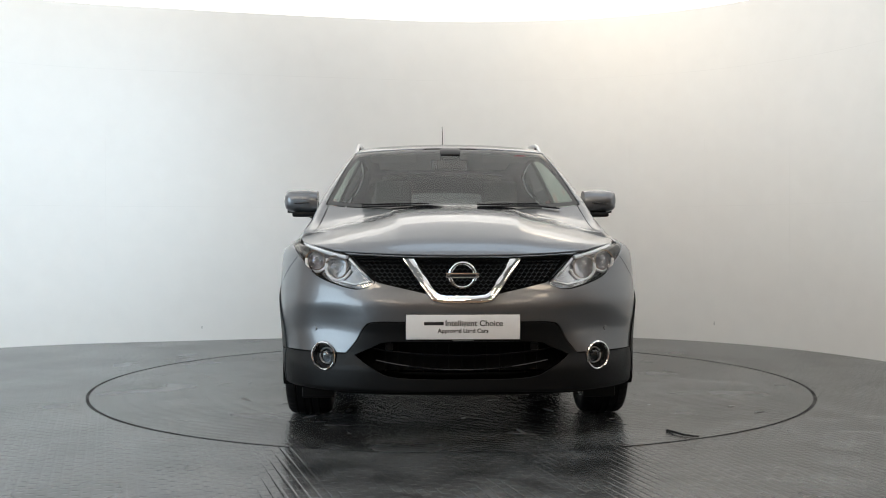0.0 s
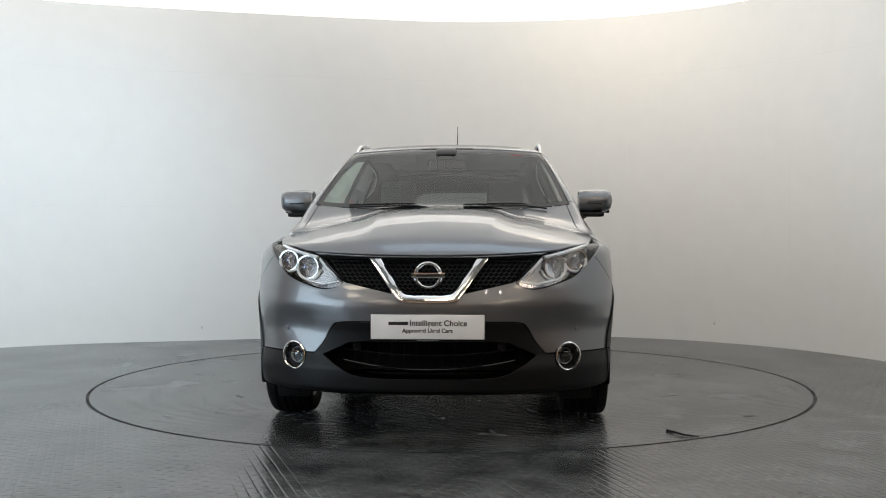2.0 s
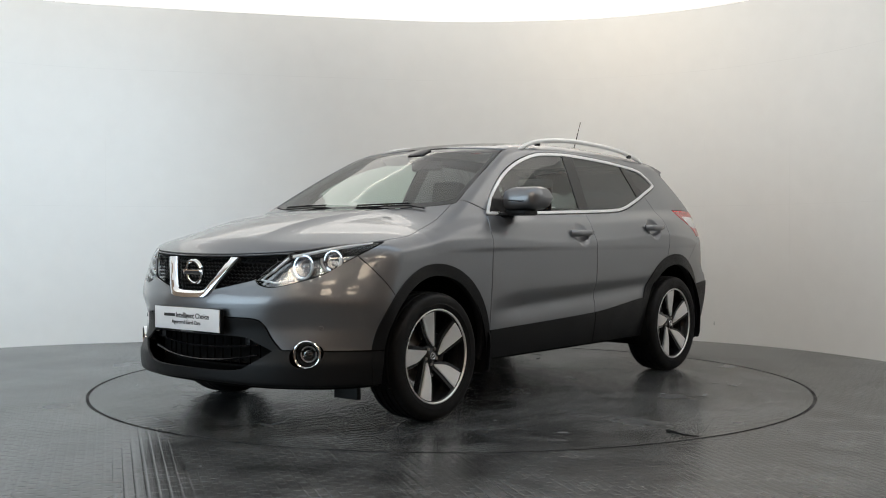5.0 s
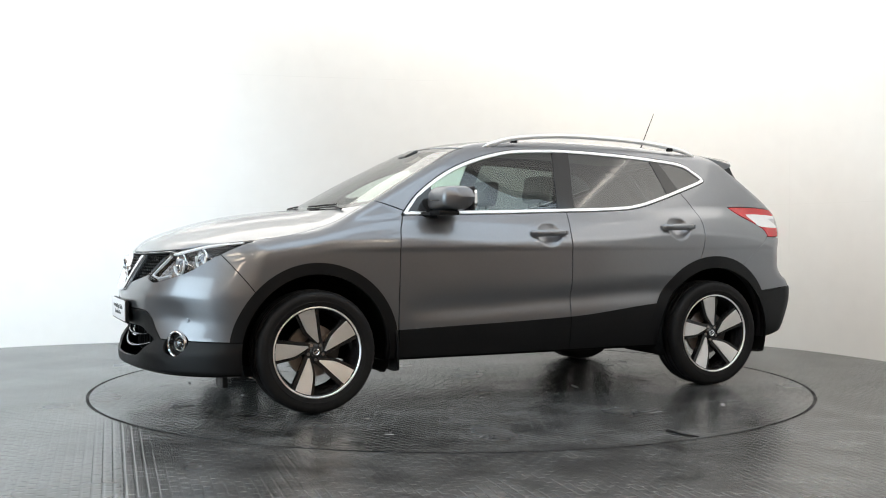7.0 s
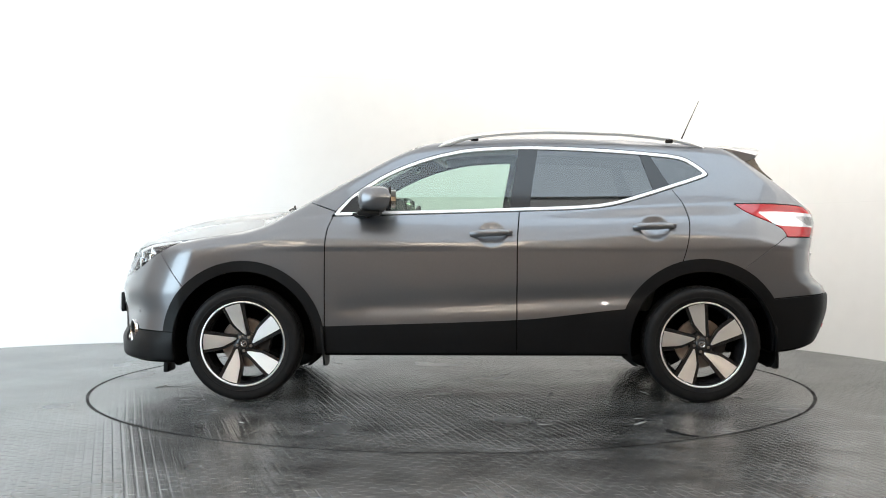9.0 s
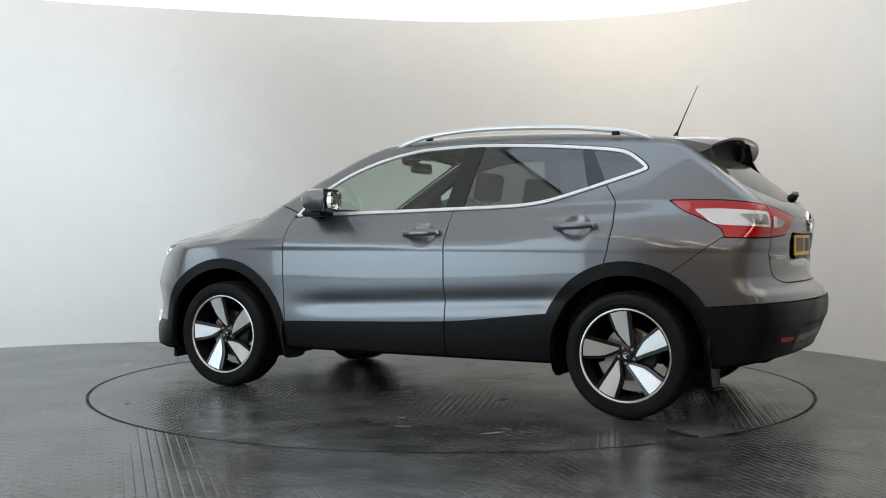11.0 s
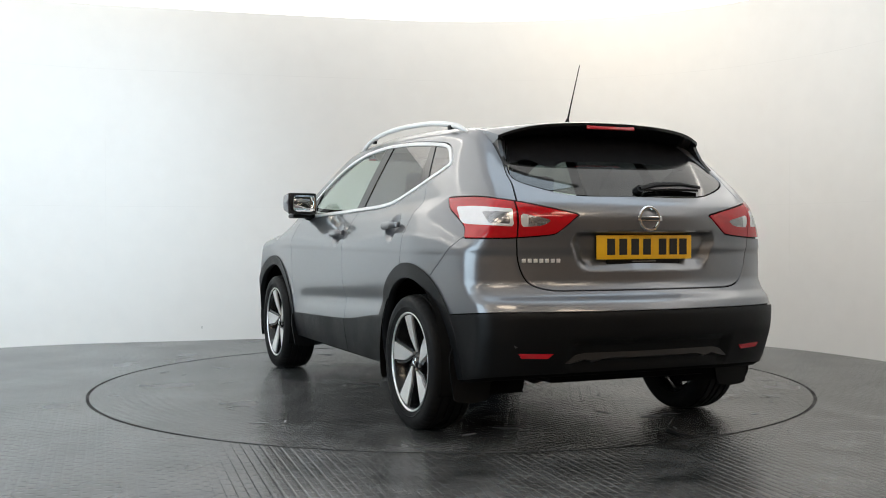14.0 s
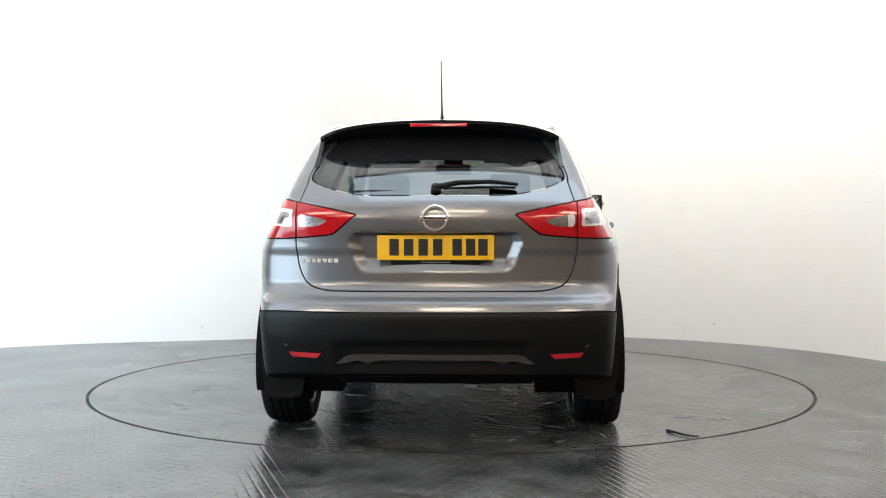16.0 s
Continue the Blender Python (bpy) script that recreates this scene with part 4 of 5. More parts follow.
    bm = bmesh.new()
    add_box(bm, (.07, .06, .15), pose(-.12, .0, .03, 0, -12, 0), .015)
    part("brake_caliper", bm, surface_dark, wheel, "dark brake caliper")
    return wheel


surface_dark = surface("cast_iron", (0.03, 0.027, 0.025), 0.6, 0.3, 0.2, 40)


def build_running_gear(car):
    for x in (AXLE, -AXLE):
        build_wheel(car, pose(x, 0.778, TYRE_R, 0, 0 if x > 0 else -6, 0))
        build_wheel(car, pose(x, -0.778, TYRE_R, 0, 0, 180))
        for s_ in (1, -1):
            # wheel well
            bm = bmesh.new()
            rows = []
            for k in range(29):
                a = math.radians(-32 + 244 * k / 28)
                rows.append([(x + r * math.cos(a), s_ * y, max(0.21, ARCH_Z + r * math.sin(a))) for r, y in ((.415, .885), (.43, .84), (.43, .46), (.02, .455))])
            ribbon(bm, rows)
            part("wheel_well", bm, DARK, car, "black wheel well liner")
            # mud flap behind the wheel
            fx, zt, zb = (x - 0.455, 0.44, 0.205) if x > 0 else (x - 0.425, 0.44, 0.19)
            wy = .87 if x > 0 else .838
            flap = smooth_outline([(.65, zt), (.65, zb + .05), (.68, zb), (wy - .03, zb), (wy, zb + .05), (wy, zt)], 4)
            bm = bmesh.new()
            plate_of(bm, [tuple(c) for c in flap], -0.006, 0.006, lambda u, v, w: (fx + w - 0.10 * (zt - v) * (0.7 if x > 0 else 0.5), s_ * u, v))
            part("mud_flap", bm, CLAD, car, "black rubber mud flap")
    # pan, sills and engine block that close the car below
    bm = bmesh.new()
    add_box(bm, (1.72, 1.62, .10), pose(0, 0, .315), .02)
    add_box(bm, (3.9, .9, .16), pose(-0.02, 0, .36), .03)
    add_box(bm, (1.0, .90, .42), pose(1.50, 0, .58), .05)
    add_box(bm, (.6, 1.3, .05), pose(-1.66, 0, .55), .02)
    add_box(bm, (.16, .96, .30), pose(1.95, 0, .39), .02)
    part("chassis", bm, DARK, car, "dark floor pan and engine block")
    bm = bmesh.new()
    tube(bm, [(-1.2, .30, .27), (-1.6, .32, .26), (-1.75, .34, .30), (-1.86, .36, .31)], .032, 12)
    add_box(bm, (.30, .62, .13), pose(-1.82, .0, .375), .05)
    part("exhaust", bm, surface_dark, car, "dull metal exhaust")
    bm = bmesh.new()
    tube(bm, [(-1.35, -.72, .33), (-1.4, -.3, .26), (-1.4, .3, .26), (-1.35, .72, .33)], .035, 10)
    part("rear_axle", bm, DARK, car)
    for s_ in (1, -1):
        bm = bmesh.new()
        add_box(bm, (.03, .16, .10), pose(1.80, s_ * .70, .205), .008)
        part("air_deflector", bm, CLAD, car, "black rubber air deflector")


# ---------------------------------------------------------------- front end
def lamp_frame(place, out):
    """A pose at place whose +y runs along out."""
    q = Vector((0, 1, 0)).rotation_difference(Vector(out).normalized())
    return Matrix.Translation(place) @ q.to_matrix().to_4x4()


def oriented(bm, place, out):
    bmesh.ops.transform(bm, matrix=lamp_frame(place, out), verts=bm.verts)
    return bm


DRL = surface("white_light_guide", (0.86, 0.88, 0.9), 0.2, 0, 0.03, 50, coat=1.0)
BULB = glass("lamp_bulb_glass", (0.8, 0.82, 0.86), 1.7)


def build_front(car):
    by = {o.name.split(".")[0] + ("L" if sum(v.co.y for v in o.data.vertices) > 0 else "R"): o for o in car.children if o.type == "MESH" and o.name.startswith("headlamp")}
    for s_ in (1, -1):
        lamp = by["headlamp" + ("L" if s_ > 0 else "R")]
        for py, pz, r, deep in ((.588, .808, .052, .075), (.698, .838, .046, .075)):
            c = (front_x(py, pz) - 0.075, s_ * py, pz)
            out = (0.95, s_ * 0.25, 0.03)
            part("reflector", oriented(lathe([(r * 1.12, .030), (r * 1.12, .036), (r, .036), (r * .93, .02), (r * .75, -.005), (r * .3, -.02), (0, -.02)], 36), c, out), CHROME, lamp, "bright lamp reflector")
            part("projector", oriented(lathe([(0, .030), (r * .25, .027), (r * .48, .018), (r * .62, .0), (r * .64, -.015)], 32), c, out), BULB, lamp, "glass projector lens")
            bm = bmesh.new()
            pts = []
            for k in range(15):
                a = math.radians(-195 + 210 * k / 14 if py > .65 else -170 + 190 * k / 14)
                pts.append((c[0] + .04 - .25 * r * 1.1 * math.cos(a), c[1] + s_ * r * 1.14 * math.cos(a), c[2] + r * 1.14 * math.sin(a)))
            tube(bm, pts, .007, 6)
            part("light_guide", bm, DRL, lamp, "white light guide")
        # long bright strip under the bonnet edge
        bm = bmesh.new()
        pts = []
        for k in range(13):
            y = .545 + (.775 - .545) * k / 12
            z = .858 + .062 * (k / 12) ** 1.2
            x = front_x(y, z) - .022 - 0.10 * max(0, (k - 8) / 4) ** 2
            pts.append((x, s_ * y, z))
        tube(bm, pts, .009, 6)
        part("light_guide", bm, DRL, lamp, "white light guide")
        bm = bmesh.new()
        pts = [(front_x(y, z) - .02, s_ * y, z) for y, z in ((.53, .85), (.47, .785), (.425, .745), (.50, .728), (.58, .745))]
        tube(bm, pts, .008, 6)
        part("indicator_guide", bm, HOUSING, lamp, "grey light guide")
        # fog lamp
        c = Vector((front_x(.652, .388) - 0.012, s_ * .652, .388))
        out = (0.86, s_ * 0.5, 0.0)
        fog = part("fog_lamp", oriented(lathe([(.056, -.05), (.058, .004), (.052, -.01), (.040, -.03), (0, -.035)], 36), c, out), GLOSSBLACK, car, "black fog lamp bowl")
        part("fog_ring", oriented(lathe([(.058, .0), (.060, .010), (.065, .013), (.070, .010), (.072, -.004)], 44), c, out), CHROME, fog, "bright fog lamp ring")
        part("fog_lens", oriented(lathe([(0, .002), (.018, -.001), (.030, -.010), (.035, -.022)], 32), c, out), BULB, fog, "clear fog lamp lens")
        part("fog_bezel", oriented(lathe([(.034, -.022), (.037, -.012), (.041, -.024)], 32), c, out), SATIN, fog)
        # parking sensor
        c = (front_x(.70, .515) + .001, s_ * .70, .515)
        part("parking_sensor", oriented(lathe([(0, .004), (.010, .004), (.012, -.002)], 16), c, (0.8, s_ * .6, 0)), PAINT, car)
    # honeycomb grille
    bm = bmesh.new()
    for r in range(12):
        z0 = .664 + r * .0175
        pts = []
        for k in range(89):
            y = -.53 + 1.06 * k / 88
            z = z0 + (.0048 if (k + r) % 2 else -.0048)
            lim = .39 + (z0 - .745) * 1.04 if z0 > .745 else .19 + (z0 - .70) * 4.5 if z0 > .70 else (z0 - .655) * 4
            if abs(y) < lim - .004 and z < .856:
                pts.append((front_x(y, z) - .022, y, z))
        if len(pts) > 3:
            tube(bm, pts, .0034, 4)
    tagged(part("grille_mesh", bm, CLAD, car, "gloss black honeycomb grille"), kind="stuff")
    # bright V bar
    outer = smooth_outline([(.284, .853), (.225, .772), (.158, .680), (.128, .655), (.06, .648), (0, .647)], 8, False)
    inner = smooth_outline([(.222, .853), (.182, .792), (.126, .712), (.102, .693), (.05, .688), (0, .688)], 8, False)
    outer, inner = list(map(tuple, outer)) + [(0, .647)], list(map(tuple, inner)) + [(0, .688)]
    outer = outer + [(-a, b) for a, b in outer[-2::-1]]
    inner = inner + [(-a, b) for a, b in inner[-2::-1]]
    rows = []
    for (ay, az), (by_, bz) in zip(outer, inner):
        row = []
        for w, h in ((0, -.03), (0, .004), (.12, .014), (.5, .018), (.86, .013), (1, .002), (1, -.03)):
            y, z = ay + (by_ - ay) * w, az + (bz - az) * w
            row.append((front_x(y, z) + h, y, z))
        rows.append(row)
    bm = bmesh.new()
    ribbon(bm, rows)
    part("grille_bar", bm, CHROME, car, "bright chrome V-shaped grille bar")
    # round badge: ring and cross bar
    bm = lathe([(.050, -.006), (.050, .008), (.054, .012), (.061, .012), (.066, .007), (.066, -.006)], 56, "X")
    bmesh.ops.transform(bm, matrix=pose(2.186, 0, .777, 0, 8, 0), verts=bm.verts)
    badge = part("front_badge", bm, CHROME, car, "chrome ring badge")
    bm = bmesh.new()
    add_box(bm, (.012, .155, .026), pose(2.196, 0, .777, 0, 8, 0), .004)
    part("badge_bar", bm, CHROME, badge, "chrome badge bar")
    bm = bmesh.new()
    add_box(bm, (.003, .115, .012), pose(2.203, 0, .777, 0, 8, 0), .001)
    part("badge_mark", bm, INK, badge)
    # number plate holder with the dealer's board
    bm = bmesh.new()
    add_box(bm, (.022, .53, .125), pose(2.224, 0, .538), .006)
    holder = part("plate_holder", bm, CLAD, car, "black plate holder")
    bm = bmesh.new()
    add_box(bm, (.006, .522, .113), pose(2.2385, 0, .5425), .0025)
    board = part("dealer_plate", bm, PLATEWHITE, holder, "white dealer plate with black lettering")
    up = Matrix(((0, 0, 1, 2.2418), (1, 0, 0, 0), (0, 1, 0, .5425), (0, 0, 0, 1)))
    lettering("plate_text", "Intelligent Choice", .0372, up @ Matrix.Translation((.050, .016, 0)), INK, board)
    lettering("plate_text", "Approved Used Cars", .027, up @ Matrix.Translation((0, -.018, 0)), INK, board)
    bm = bmesh.new()
    add_box(bm, (.002, .090, .015), pose(2.242, -.134, .5585))
    part("plate_mark", bm, INK, board)
    bm = bmesh.new()
    add_box(bm, (.002, .10, .0035), pose(2.2355, 0, .4805))
    part("holder_mark", bm, SCUFF_PALE, holder)
    # intake slats
    for z0, wid, bow in ((.425, .46, .035), (.365, .40, .04)):
        bm = bmesh.new()
        pts = [(front_x(y, z0) - .05, y, z0 - bow + bow * (y / wid) ** 2 + .012) for y in np.linspace(-wid, wid, 31)]
        tube(bm, pts, .011, 8, flat=.55)
        part("intake_slat", bm, GLOSSBLACK, car, "black intake slat")
    for y in np.linspace(-.36, .36, 13):
        bm = bmesh.new()
        add_box(bm, (.01, .006, .13), pose(front_x(y, .4) - .095, y, .385), .001)
        part("intake_rib", bm, DARK, car)
    for y in (-.34, .34):
        bm = bmesh.new()
        add_box(bm, (.012, .035, .035), pose(front_x(y, .44) - .04, y, .442), .006)
        part("intake_clip", bm, CLAD, car)


# ---------------------------------------------------------------- sides
def build_sides(car):
    for s_ in (1, -1):
        for (hx, hz), base in zip(HANDLES, ("front", "rear")):
            bm = bmesh.new()
            x0, x1 = hx + .112, hx - .120
            pts = []
            for k in range(17):
                t = k / 16
                x = x0 + (x1 - x0) * t
                pts.append((x, s_ * (side_y(x, hz) + .004 + .026 * min(1, 4 * t, 4 * (1 - t)) ** .6), hz + .004 + .006 * t))
            tube(bm, pts, .012, 10, flat=1.45, taper=lambda t: 0.75 + 0.45 * min(1, 3 * (1 - t)))
            handle = part("door_handle", bm, PAINT, car, "grey door handle")
            bm = bmesh.new()
            add_box(bm, (.028, .012, .026), pose(x1 + .006, s_ * (side_y(x1, hz) + .018), hz + .010), .005)
            part("handle_cap", bm, PAINT, handle)
        # door mirror
        bm = bmesh.new()
        rows = []
        for k in range(13):
            t = k / 12
            y = .815 + .212 * t
            cap = math.sqrt(max(0.0, 1 - max(0, (t - .72) / .28) ** 3)) * (0.85 + .15 * min(1, t / .2)) + .02
            zc, zh = 1.163 + .012 * t, .074 * cap * (1.04 - .2 * t)
            xc, xh = .585 - .035 * t, .095 * cap
            row = []
            for j in range(25):
                a = 2 * math.pi * j / 24
                ca, sa = math.cos(a), math.sin(a)
                q = .5 if ca < 0 else .85
                row.append((xc - .02 + (xh * 1.05 if ca > 0 else .075) * math.copysign(abs(ca) ** q, ca), s_ * y, zc + zh * math.copysign(abs(sa) ** .6, sa)))
            rows.append(row)
        vs = ribbon(bm, rows)
        bm.faces.new(vs[0][:-1])
        bm.faces.new(vs[-1][:-1])
        bmesh.ops.remove_doubles(bm, verts=bm.verts, dist=1e-5)
        mir = part("door_mirror", bm, PAINT, car, "grey door mirror housing")
        bm = bmesh.new()
        add_box(bm, (.13, .15, .028), pose(.585, s_ * .89, 1.088), .012)
        tube(bm, [(.60, s_ * .84, 1.08), (.66, s_ * .80, 1.075), (.72, s_ * .765, 1.09)], .028, 10, flat=.7)
        part("mirror_foot", bm, CLAD, mir, "black mirror foot")
        bm = bmesh.new()
        add_box(bm, (.012, .196, .136), pose(.4735, s_ * .918, 1.168, 0, 0, s_ * 9.4), .005)
        part("mirror_bezel", bm, GLOSSBLACK, mir, "black mirror bezel")
        bm = bmesh.new()
        add_box(bm, (.004, .160, .104), pose(.4665, s_ * .918, 1.168, 0, 0, s_ * 9.4), .03)
        part("mirror_glass", bm, MIRROR, mir, "mirror glass")
        bm = bmesh.new()
        tube(bm, [(.665, s_ * .86, 1.158), (.652, s_ * .93, 1.155), (.61, s_ * 1.0, 1.155)], .004, 6)
        part("mirror_indicator", bm, GLOSSBLACK, mir)
        # black triangle ahead of the window
        bm = bmesh.new()
        tri = [(.77, 1.092), (.60, 1.096), (.60, 1.245), (.70, 1.175)]
        plate_of(bm, tri, 0, .006, lambda u, v, w: (u, s_ * (0.785 - 0.43 * (v - 1.08) - 0.1 * (v - 1.08) ** 2 + float(T_TAPER(u)) + w - .001), v))
        part("mirror_sail", bm, GLOSSBLACK, car, "black mirror sail panel")
        # roof rail
        bm = bmesh.new()
        pts = smooth_outline([(.20, 1.498), (.12, 1.527), (0, 1.558), (-.22, 1.582), (-.5, 1.589), (-.9, 1.575), (-1.17, 1.545), (-1.30, 1.517), (-1.40, 1.483)], 5, False)
        rail = [(float(x), s_ * (.585 + .012 * math.cos(x)), float(z)) for x, z in pts]
        tube(bm, [(p[0], p[1], p[2] - .008) for p in rail], .0105, 12, flat=1.4, taper=lambda t: min(1.0, .3 + 7 * min(t, 1 - t)))
        rr = part("roof_rail", bm, RAIL, car, "satin silver roof rail")
        for x in (-.02, -1.18):
            bm = bmesh.new()
            add_box(bm, (.045, .018, .024), pose(x, s_ * .592, 1.538 if x > -1 else 1.522), .005)
            part("rail_foot", bm, CLAD, rr)


# ---------------------------------------------------------------- rear end, roof, wipers
def build_rear(car):
    bm = bmesh.new()
    bmesh.ops.create_cone(bm, cap_ends=True, segments=20, radius1=.024, radius2=.007, depth=.05, matrix=pose(-1.355, 0, 1.548, 0, -18, 0))
    ant = part("aerial_base", bm, CLAD, car, "black aerial base")
    bm = bmesh.new()
    tube(bm, [(-1.362, 0, 1.565), (-1.392, 0, 1.635), (-1.483, 0, 1.836)], .0042, 8, taper=lambda t: 1.3 - .8 * t)
    part("aerial_rod", bm, CLAD, ant, "black aerial rod")
    # spoiler over the rear window
    rows = []
    for k in range(41):
        y = -.575 + 1.15 * k / 40
        e = abs(y) / .575
        tip = -1.785 + .05 * e ** 2 + .035 * e ** 8
        zt = 1.509 - .035 * e ** 2 - .035 * e ** 6
        zr = float(T_ROOF(-1.40)) - .09 * y * y - .012 * e ** 6 + .002
        row = [(-1.40, y, zr - .004), (-1.46, y, zr - .004), ((tip - 1.46) / 2, y, (zt + zr) / 2 + .004), (tip + .02, y, zt + .004), (tip, y, zt - .002), (tip + .004, y, zt - .016), (tip + .07, y, zt - .030 - .01 * e), (tip + .16, y, zt - .055), (-1.50, y, zt - .075)]
        rows.append(row)
    bm = bmesh.new()
    ribbon(bm, [r[:5] for r in rows])
    for r in (rows[0], rows[-1]):
        bm.faces.new([bm.verts.new(p) for p in r])
    spoiler = part("roof_spoiler", bm, PAINT, car, "grey roof spoiler")
    bm = bmesh.new()
    ribbon(bm, [r[4:] for r in rows])
    part("spoiler_underside", bm, GLOSSBLACK, spoiler, "black spoiler underside")
    for s_ in (1, -1):
        fin = smooth_outline([(-1.52, 1.475), (-1.52, 1.475), (-1.62, 1.455), (-1.685, 1.425), (-1.70, 1.40), (-1.735, 1.345), (-1.80, 1.288), (-1.80, 1.288), (-1.72, 1.33), (-1.62, 1.39)], 4)
        bm = bmesh.new()
        plate_of(bm, [tuple(c) for c in fin], 0, .018, lambda u, v, w: (u, s_ * (.560 + w - .12 * (v - 1.38)), v))
        part("spoiler_fin", bm, GLOSSBLACK, spoiler, "black spoiler side fin")
    bm = bmesh.new()
    add_box(bm, (.008, .27, .020), pose(-1.777, 0, 1.487, 0, 14, 0), .003)
    part("brake_light", bm, REDPLASTIC, spoiler, "red high brake light")
    # rear wiper
    bm = bmesh.new()
    tube(bm, [(rear_x(0, 1.178) - .03, .005, 1.178), (rear_x(-.1, 1.196) - .035, -.10, 1.200), (rear_x(-.25, 1.196) - .035, -.25, 1.205), (rear_x(-.36, 1.19) - .028, -.37, 1.192)], .015, 8, flat=.8, taper=lambda t: 1.15 - .5 * t)
    wip = part("rear_wiper", bm, CLAD, car, "black rear wiper")
    bm = bmesh.new()
    bmesh.ops.create_cone(bm, cap_ends=True, segments=20, radius1=.026, radius2=.02, depth=.035, matrix=pose(rear_x(0, 1.172) - .015, 0, 1.172, 0, -60, 0))
    part("wiper_hub", bm, CLAD, wip)
    bm = bmesh.new()
    tube(bm, [(rear_x(-.03, 1.172) - .012, -.03, 1.172), (rear_x(-.2, 1.185) - .012, -.2, 1.180), (rear_x(-.36, 1.178) - .012, -.36, 1.178)], .006, 6)
    part("wiper_blade", bm, CLAD, wip)
    # badge, plate, model mark
    bm = lathe([(.044, .006), (.044, -.006), (.048, -.011), (.055, -.011), (.060, -.005), (.060, .006)], 48, "X")
    bmesh.ops.transform(bm, matrix=pose(rear_x(0, 1.04) - .006, 0, 1.038, 0, 4, 0), verts=bm.verts)
    badge = part("rear_badge", bm, CHROME, car, "chrome ring badge")
    bm = bmesh.new()
    add_box(bm, (.010, .135, .024), pose(rear_x(0, 1.04) - .012, 0, 1.038, 0, 4, 0), .004)
    part("badge_bar", bm, CHROME, badge, "chrome badge bar")
    bm = bmesh.new()
    add_box(bm, (.003, .10, .010), pose(rear_x(0, 1.04) - .018, 0, 1.038, 0, 4, 0), .001)
    part("badge_mark", bm, INK, badge)
    bm = bmesh.new()
    add_box(bm, (.014, .40, .030), pose(-2.058, 0, .845), .004)
    add_box(bm, (.010, .515, .10), pose(-2.060, 0, .905), .002)
    holder = part("rear_plate_holder", bm, CLAD, car, "black plate holder")
    bm = bmesh.new()
    add_box(bm, (.006, .522, .112), pose(-2.070, 0, .9075), .0025)
    plate = part("rear_plate", bm, PLATEYELLOW, holder, "yellow number plate with plain black bars")
    for k, y in enumerate((.185, .120, .055, -.010, -.085, -.145, -.200)):
        bm = bmesh.new()
        add_box(bm, (.002, .042, .075), pose(-2.0735, y - (.0 if k < 4 else .012), .909))
        part("plate_mark", bm, INK, plate, smooth=False)
    bm = bmesh.new()
    add_box(bm, (.002, .13, .004), pose(-2.066, 0, .842))
    part("holder_mark", bm, SCUFF_PALE, holder)
    for k in range(7):
        y = .605 - .026 * k
        bm = bmesh.new()
        add_box(bm, (.006, .019, .018), pose(rear_x(y, .85) - .003, y, .848), .002)
        part("model_mark", bm, SATIN, car)
    # lip under the handle bar and crease line
    bm = bmesh.new()
    tube(bm, [(rear_x(y, .985) - .002, y, .980) for y in np.linspace(-.40, .40, 21)], .006, 8)
    part("tailgate_grip", bm, PAINT, car)
    # bumper reflectors, sensors, lower trim
    for s_ in (1, -1):
        bm = bmesh.new()
        refl = [(.508, .437), (.66, .440), (.645, .418), (.53, .415)]
        plate_of(bm, refl, .0, .012, lambda u, v, w: (rear_x(u, v) - w, s_ * u, v))
        part("rear_reflector", bm, REDPLASTIC, car, "red bumper reflector", smooth=False)
        for y, z in ((.30, .412), (.672, .475)):
            part("parking_sensor", oriented(lathe([(0, .002), (.009, .002), (.010, -.006)], 16), (rear_x(y, z) - (.004 if y > .5 else -.012), s_ * y, z), (-1, s_ * .2, 0)), TRIM, car)
    bm = bmesh.new()
    rows = []
    for y in np.linspace(-.46, .46, 41):
        lift = .0 if abs(y) < .34 else -.02 * min(1, (abs(y) - .34) / .08)
        dip = -.022 * math.exp(-((abs(y) - .30) / .03) ** 2)
        rows.append([(rear_x(y, .42) + dx, y, z) for dx, z in ((.035, .446 + lift), (.010, .438 + lift), (.008, .410 + lift + dip * .6), (.035, .400 + lift + dip * .6))])
    ribbon(bm, rows)
    part("bumper_trim", bm, surface_dim, car, "dark grey lower bumper trim")
    # front wipers at the foot of the screen
    for y0, y1 in ((-.52, -.02), (.13, .60)):
        bm = bmesh.new()
        pts = [(float(T_SCREEN(z) - .21 * y * y) + .022, y, z) for y, z in ((y1, 1.112), (y1 - .12, 1.128), ((y0 + y1) / 2, 1.127), (y0, 1.122))]
        tube(bm, pts, .006, 6, flat=.8)
        w = part("front_wiper", bm, CLAD, car, "black windscreen wiper")
        bm = bmesh.new()
        tube(bm, [(p[0] - .008, p[1], p[2] + .012) for p in pts[1:]], .005, 6)
        part("wiper_blade", bm, RUBBER, w)


surface_dim = surface("dark_grey_plastic", (0.02, 0.02, 0.021), 0.4, 0, 0.1, 60, bump=0.15, bump_scale=700)


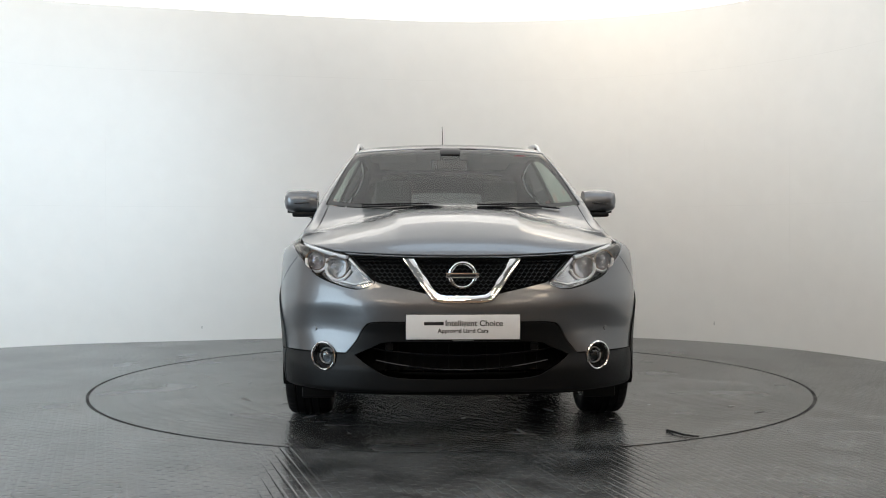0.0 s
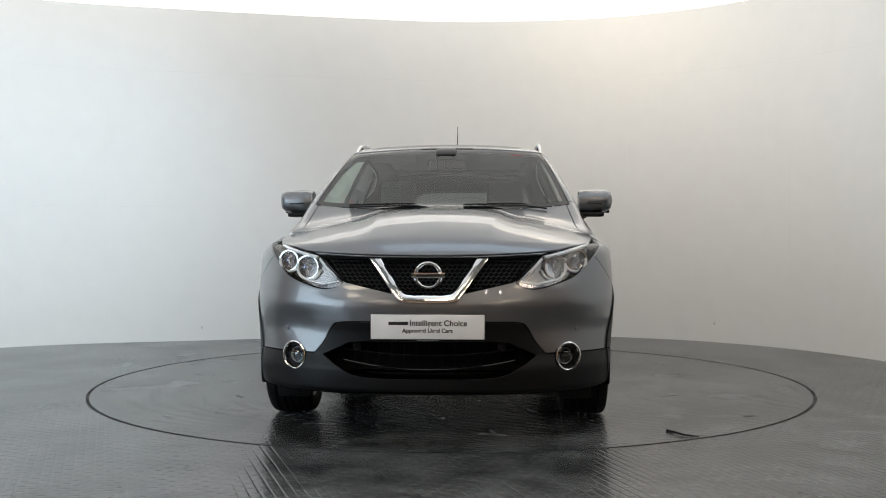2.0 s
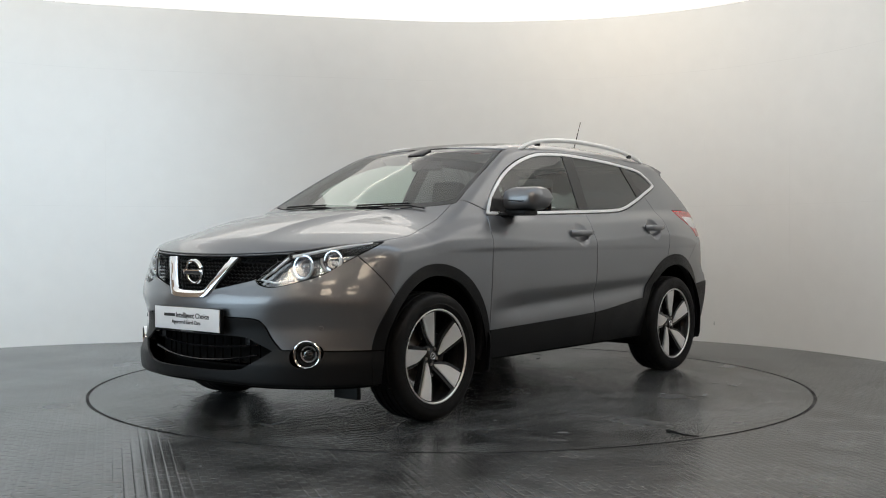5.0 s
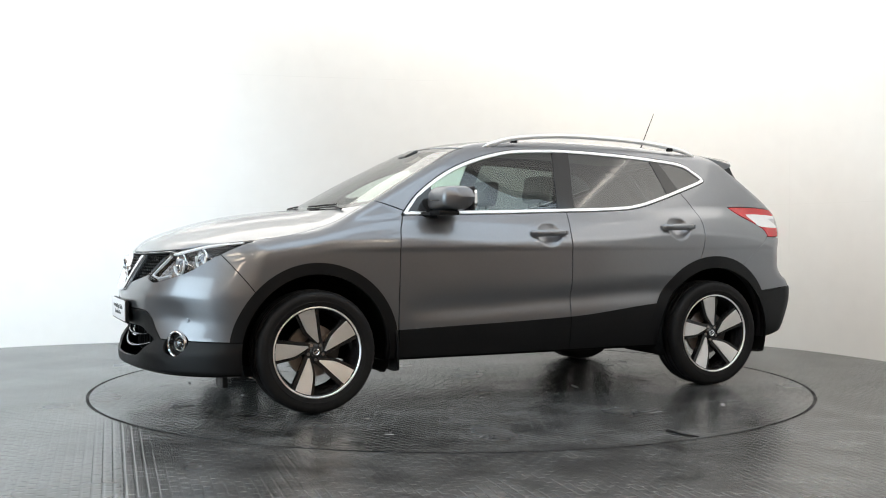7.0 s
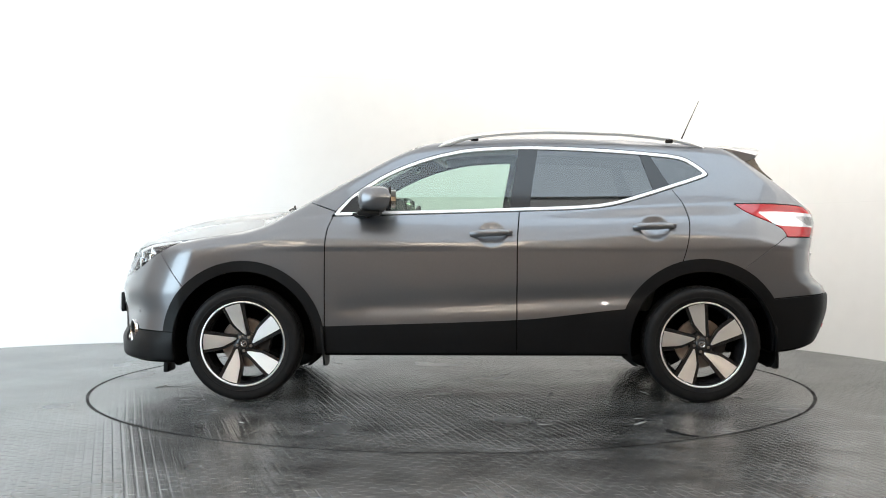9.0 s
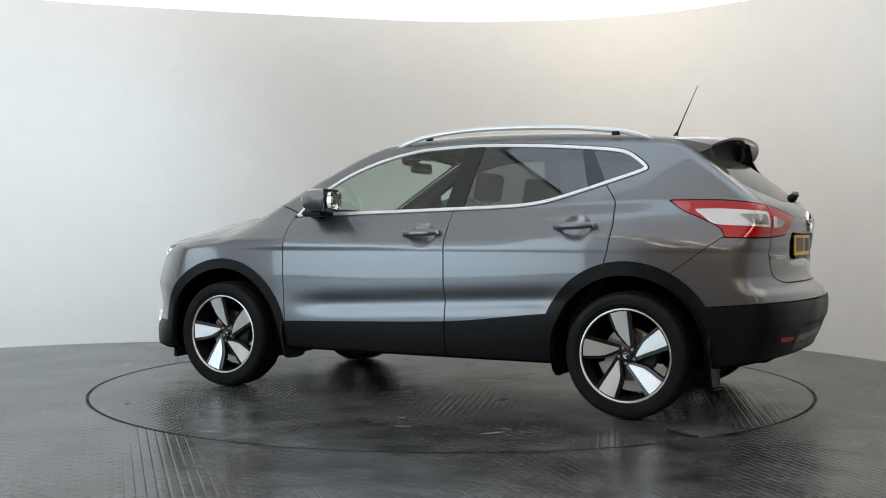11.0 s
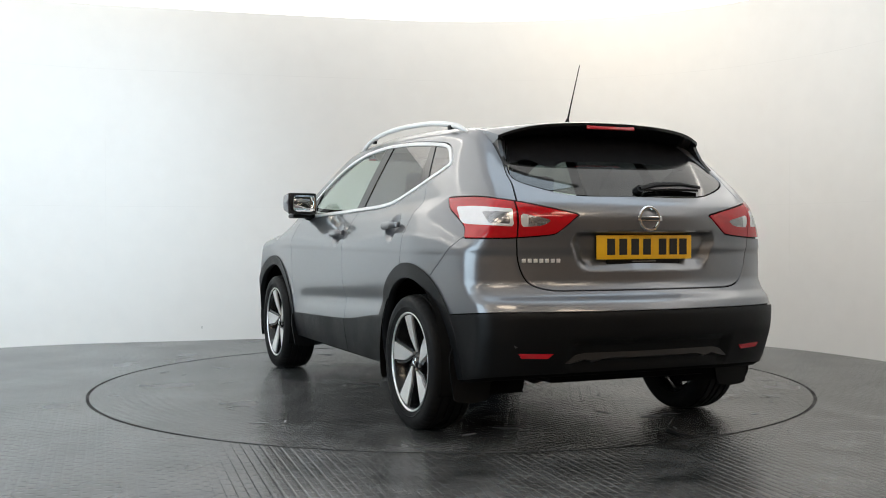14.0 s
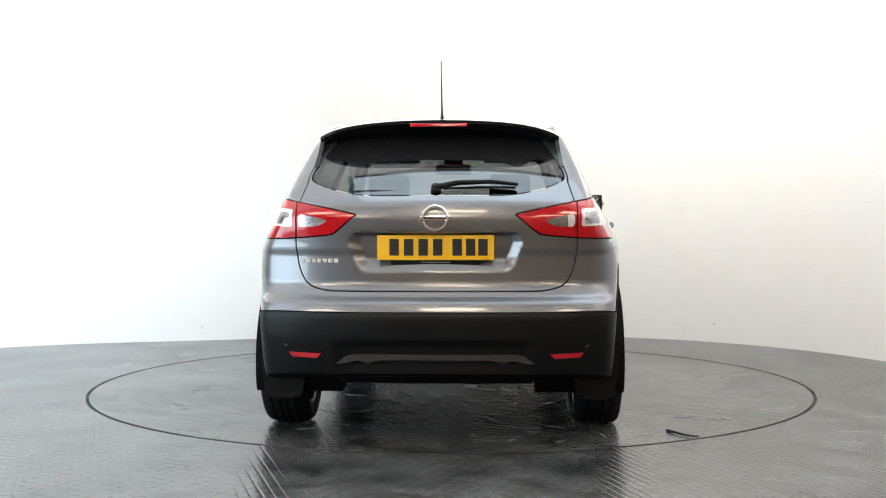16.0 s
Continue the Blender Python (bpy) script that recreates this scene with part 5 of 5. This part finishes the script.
# ---------------------------------------------------------------- cabin
def build_cabin(car):
    def seat(x, y, wid, tall, head=True, group=""):
        s_ = new("seat")
        s_.parent = car
        bm = bmesh.new()
        add_box(bm, (.50, wid, .17), pose(x + .22, y, .50, 0, -8, 0), .05, 3)
        part("cushion", bm, FABRIC, s_, "charcoal cloth cushion")
        bm = bmesh.new()
        add_box(bm, (.13, wid, tall), pose(x - .06 - .12 * tall, y, .50 + tall / 2, 0, -15, 0), .05, 3)
        part("backrest", bm, FABRIC, s_, "charcoal cloth backrest")
        if head:
            bm = bmesh.new()
            add_box(bm, (.09, .25, .17), pose(x - .08 - .29 * tall, y, .55 + tall + .08, 0, -10, 0), .035, 3)
            add_box(bm, (.012, .012, .12), pose(x - .07 - .26 * tall, y + .06, .50 + tall, 0, -12, 0))
            add_box(bm, (.012, .012, .12), pose(x - .07 - .26 * tall, y - .06, .50 + tall, 0, -12, 0))
            part("headrest", bm, FABRIC, s_, "charcoal headrest")
    seat(-.05, .37, .48, .62)
    seat(-.05, -.37, .48, .62)
    seat(-.95, 0, 1.22, .56, False)
    for y in (.40, 0, -.40):
        bm = bmesh.new()
        add_box(bm, (.08, .23, .13), pose(-1.20, y, 1.10, 0, -12, 0), .03, 3)
        part("rear_headrest", bm, FABRIC, car, "charcoal headrest")
    bm = bmesh.new()
    add_box(bm, (.42, 1.36, .30), pose(.80, 0, .90, 0, 8, 0), .07, 3)
    add_box(bm, (.20, .36, .07), pose(.66, -.37, 1.06), .03, 3)
    part("dashboard", bm, TRIM, car, "dark dashboard")
    bm = lathe([(.178 + .016 * math.cos(a), .016 * math.sin(a)) for a in np.linspace(0, 2 * math.pi, 13)[:-1]], 40, "X", closed=True)
    for a in (0, 180, 270):
        add_box(bm, (.02, .17, .03), pose(0, .09 * math.cos(math.radians(a)), .09 * math.sin(math.radians(a)), a, 0, 0), .005)
    bmesh.ops.transform(bm, matrix=pose(.43, -.37, .985, 0, -22, 0), verts=bm.verts)
    part("steering_wheel", bm, TRIM, car, "dark steering wheel")
    bm = bmesh.new()
    add_box(bm, (.045, .24, .07), pose(.36, 0, 1.405), .02, 3)
    add_box(bm, (.10, .13, .05), pose(.43, 0, 1.468, 0, 28, 0), .015)
    part("cabin_mirror", bm, GLOSSBLACK, car, "black cabin mirror and sensor box")
    bm = bmesh.new()
    add_box(bm, (.02, .30, .13), pose(.22, -.36, 1.47, 0, 62, 0), .01)
    part("sun_visor", bm, LINER, car, "pale sun visor")
    bm = bmesh.new()
    add_box(bm, (.02, .30, .13), pose(.22, .36, 1.47, 0, 62, 0), .01)
    part("sun_visor", bm, LINER, car, "pale sun visor")
    bm = bmesh.new()
    x = float(T_SCREEN(1.462) - .21 * .46 ** 2)
    add_box(bm, (.002, .07, .022), pose(x - .018, .44, 1.462, 0, -62, 0))
    part("screen_sticker", bm, REDPLASTIC, car, "small red windscreen sticker", smooth=False)


build_running_gear(car)
build_front(car)
build_sides(car)
build_rear(car)
build_cabin(car)


def build_loose_strip():
    """A loose end of the rubber joint lying on the floor."""
    bm = bmesh.new()
    tube(bm, [(1.062, -1.758, .005), (1.085, -1.815, .008), (1.115, -1.875, .007), (1.155, -1.905, .006), (1.185, -1.905, .005)], .006, 8, taper=lambda t: 1.2 - .7 * t)
    tagged(part("rubber_strip", bm, RUBBER), "short loose black rubber strip lying on the turntable joint", "rubber strip")


build_loose_strip()


# ---------------------------------------------------------------- what moves
YAWS = [(0, -88.1), (1.0, -88.12), (1.3, -88.75), (1.5, -89.55), (2.0, -92.55), (2.5, -97.2), (3.0, -103.2), (3.5, -109.6), (4.0, -116.0), (4.5, -122.4), (5.0, -128.95), (5.5, -135.5), (6.0, -142.05), (6.5, -148.6), (7.0, -155.15), (7.5, -161.6), (8.0, -168.1), (8.5, -174.6), (9.0, -181.1), (9.5, -187.6), (10.0, -194.1), (10.5, -200.55), (11.0, -207.05), (11.5, -213.5), (12.0, -220.0), (12.5, -226.5), (13.0, -233.1), (13.5, -239.6), (14.0, -246.15), (14.5, -252.6), (15.0, -259.1), (15.5, -265.5), (16.0, -272.0)]


def motions():
    walk(turntable, [(t, pose(0, 0, 0, 0, 0, a)) for t, a in YAWS])
    walk(car, [(t, pose(0, 0, 0, 0, 0, a) @ Matrix.Translation((-0.139, -0.011, 0.0))) for t, a in YAWS])


motions()
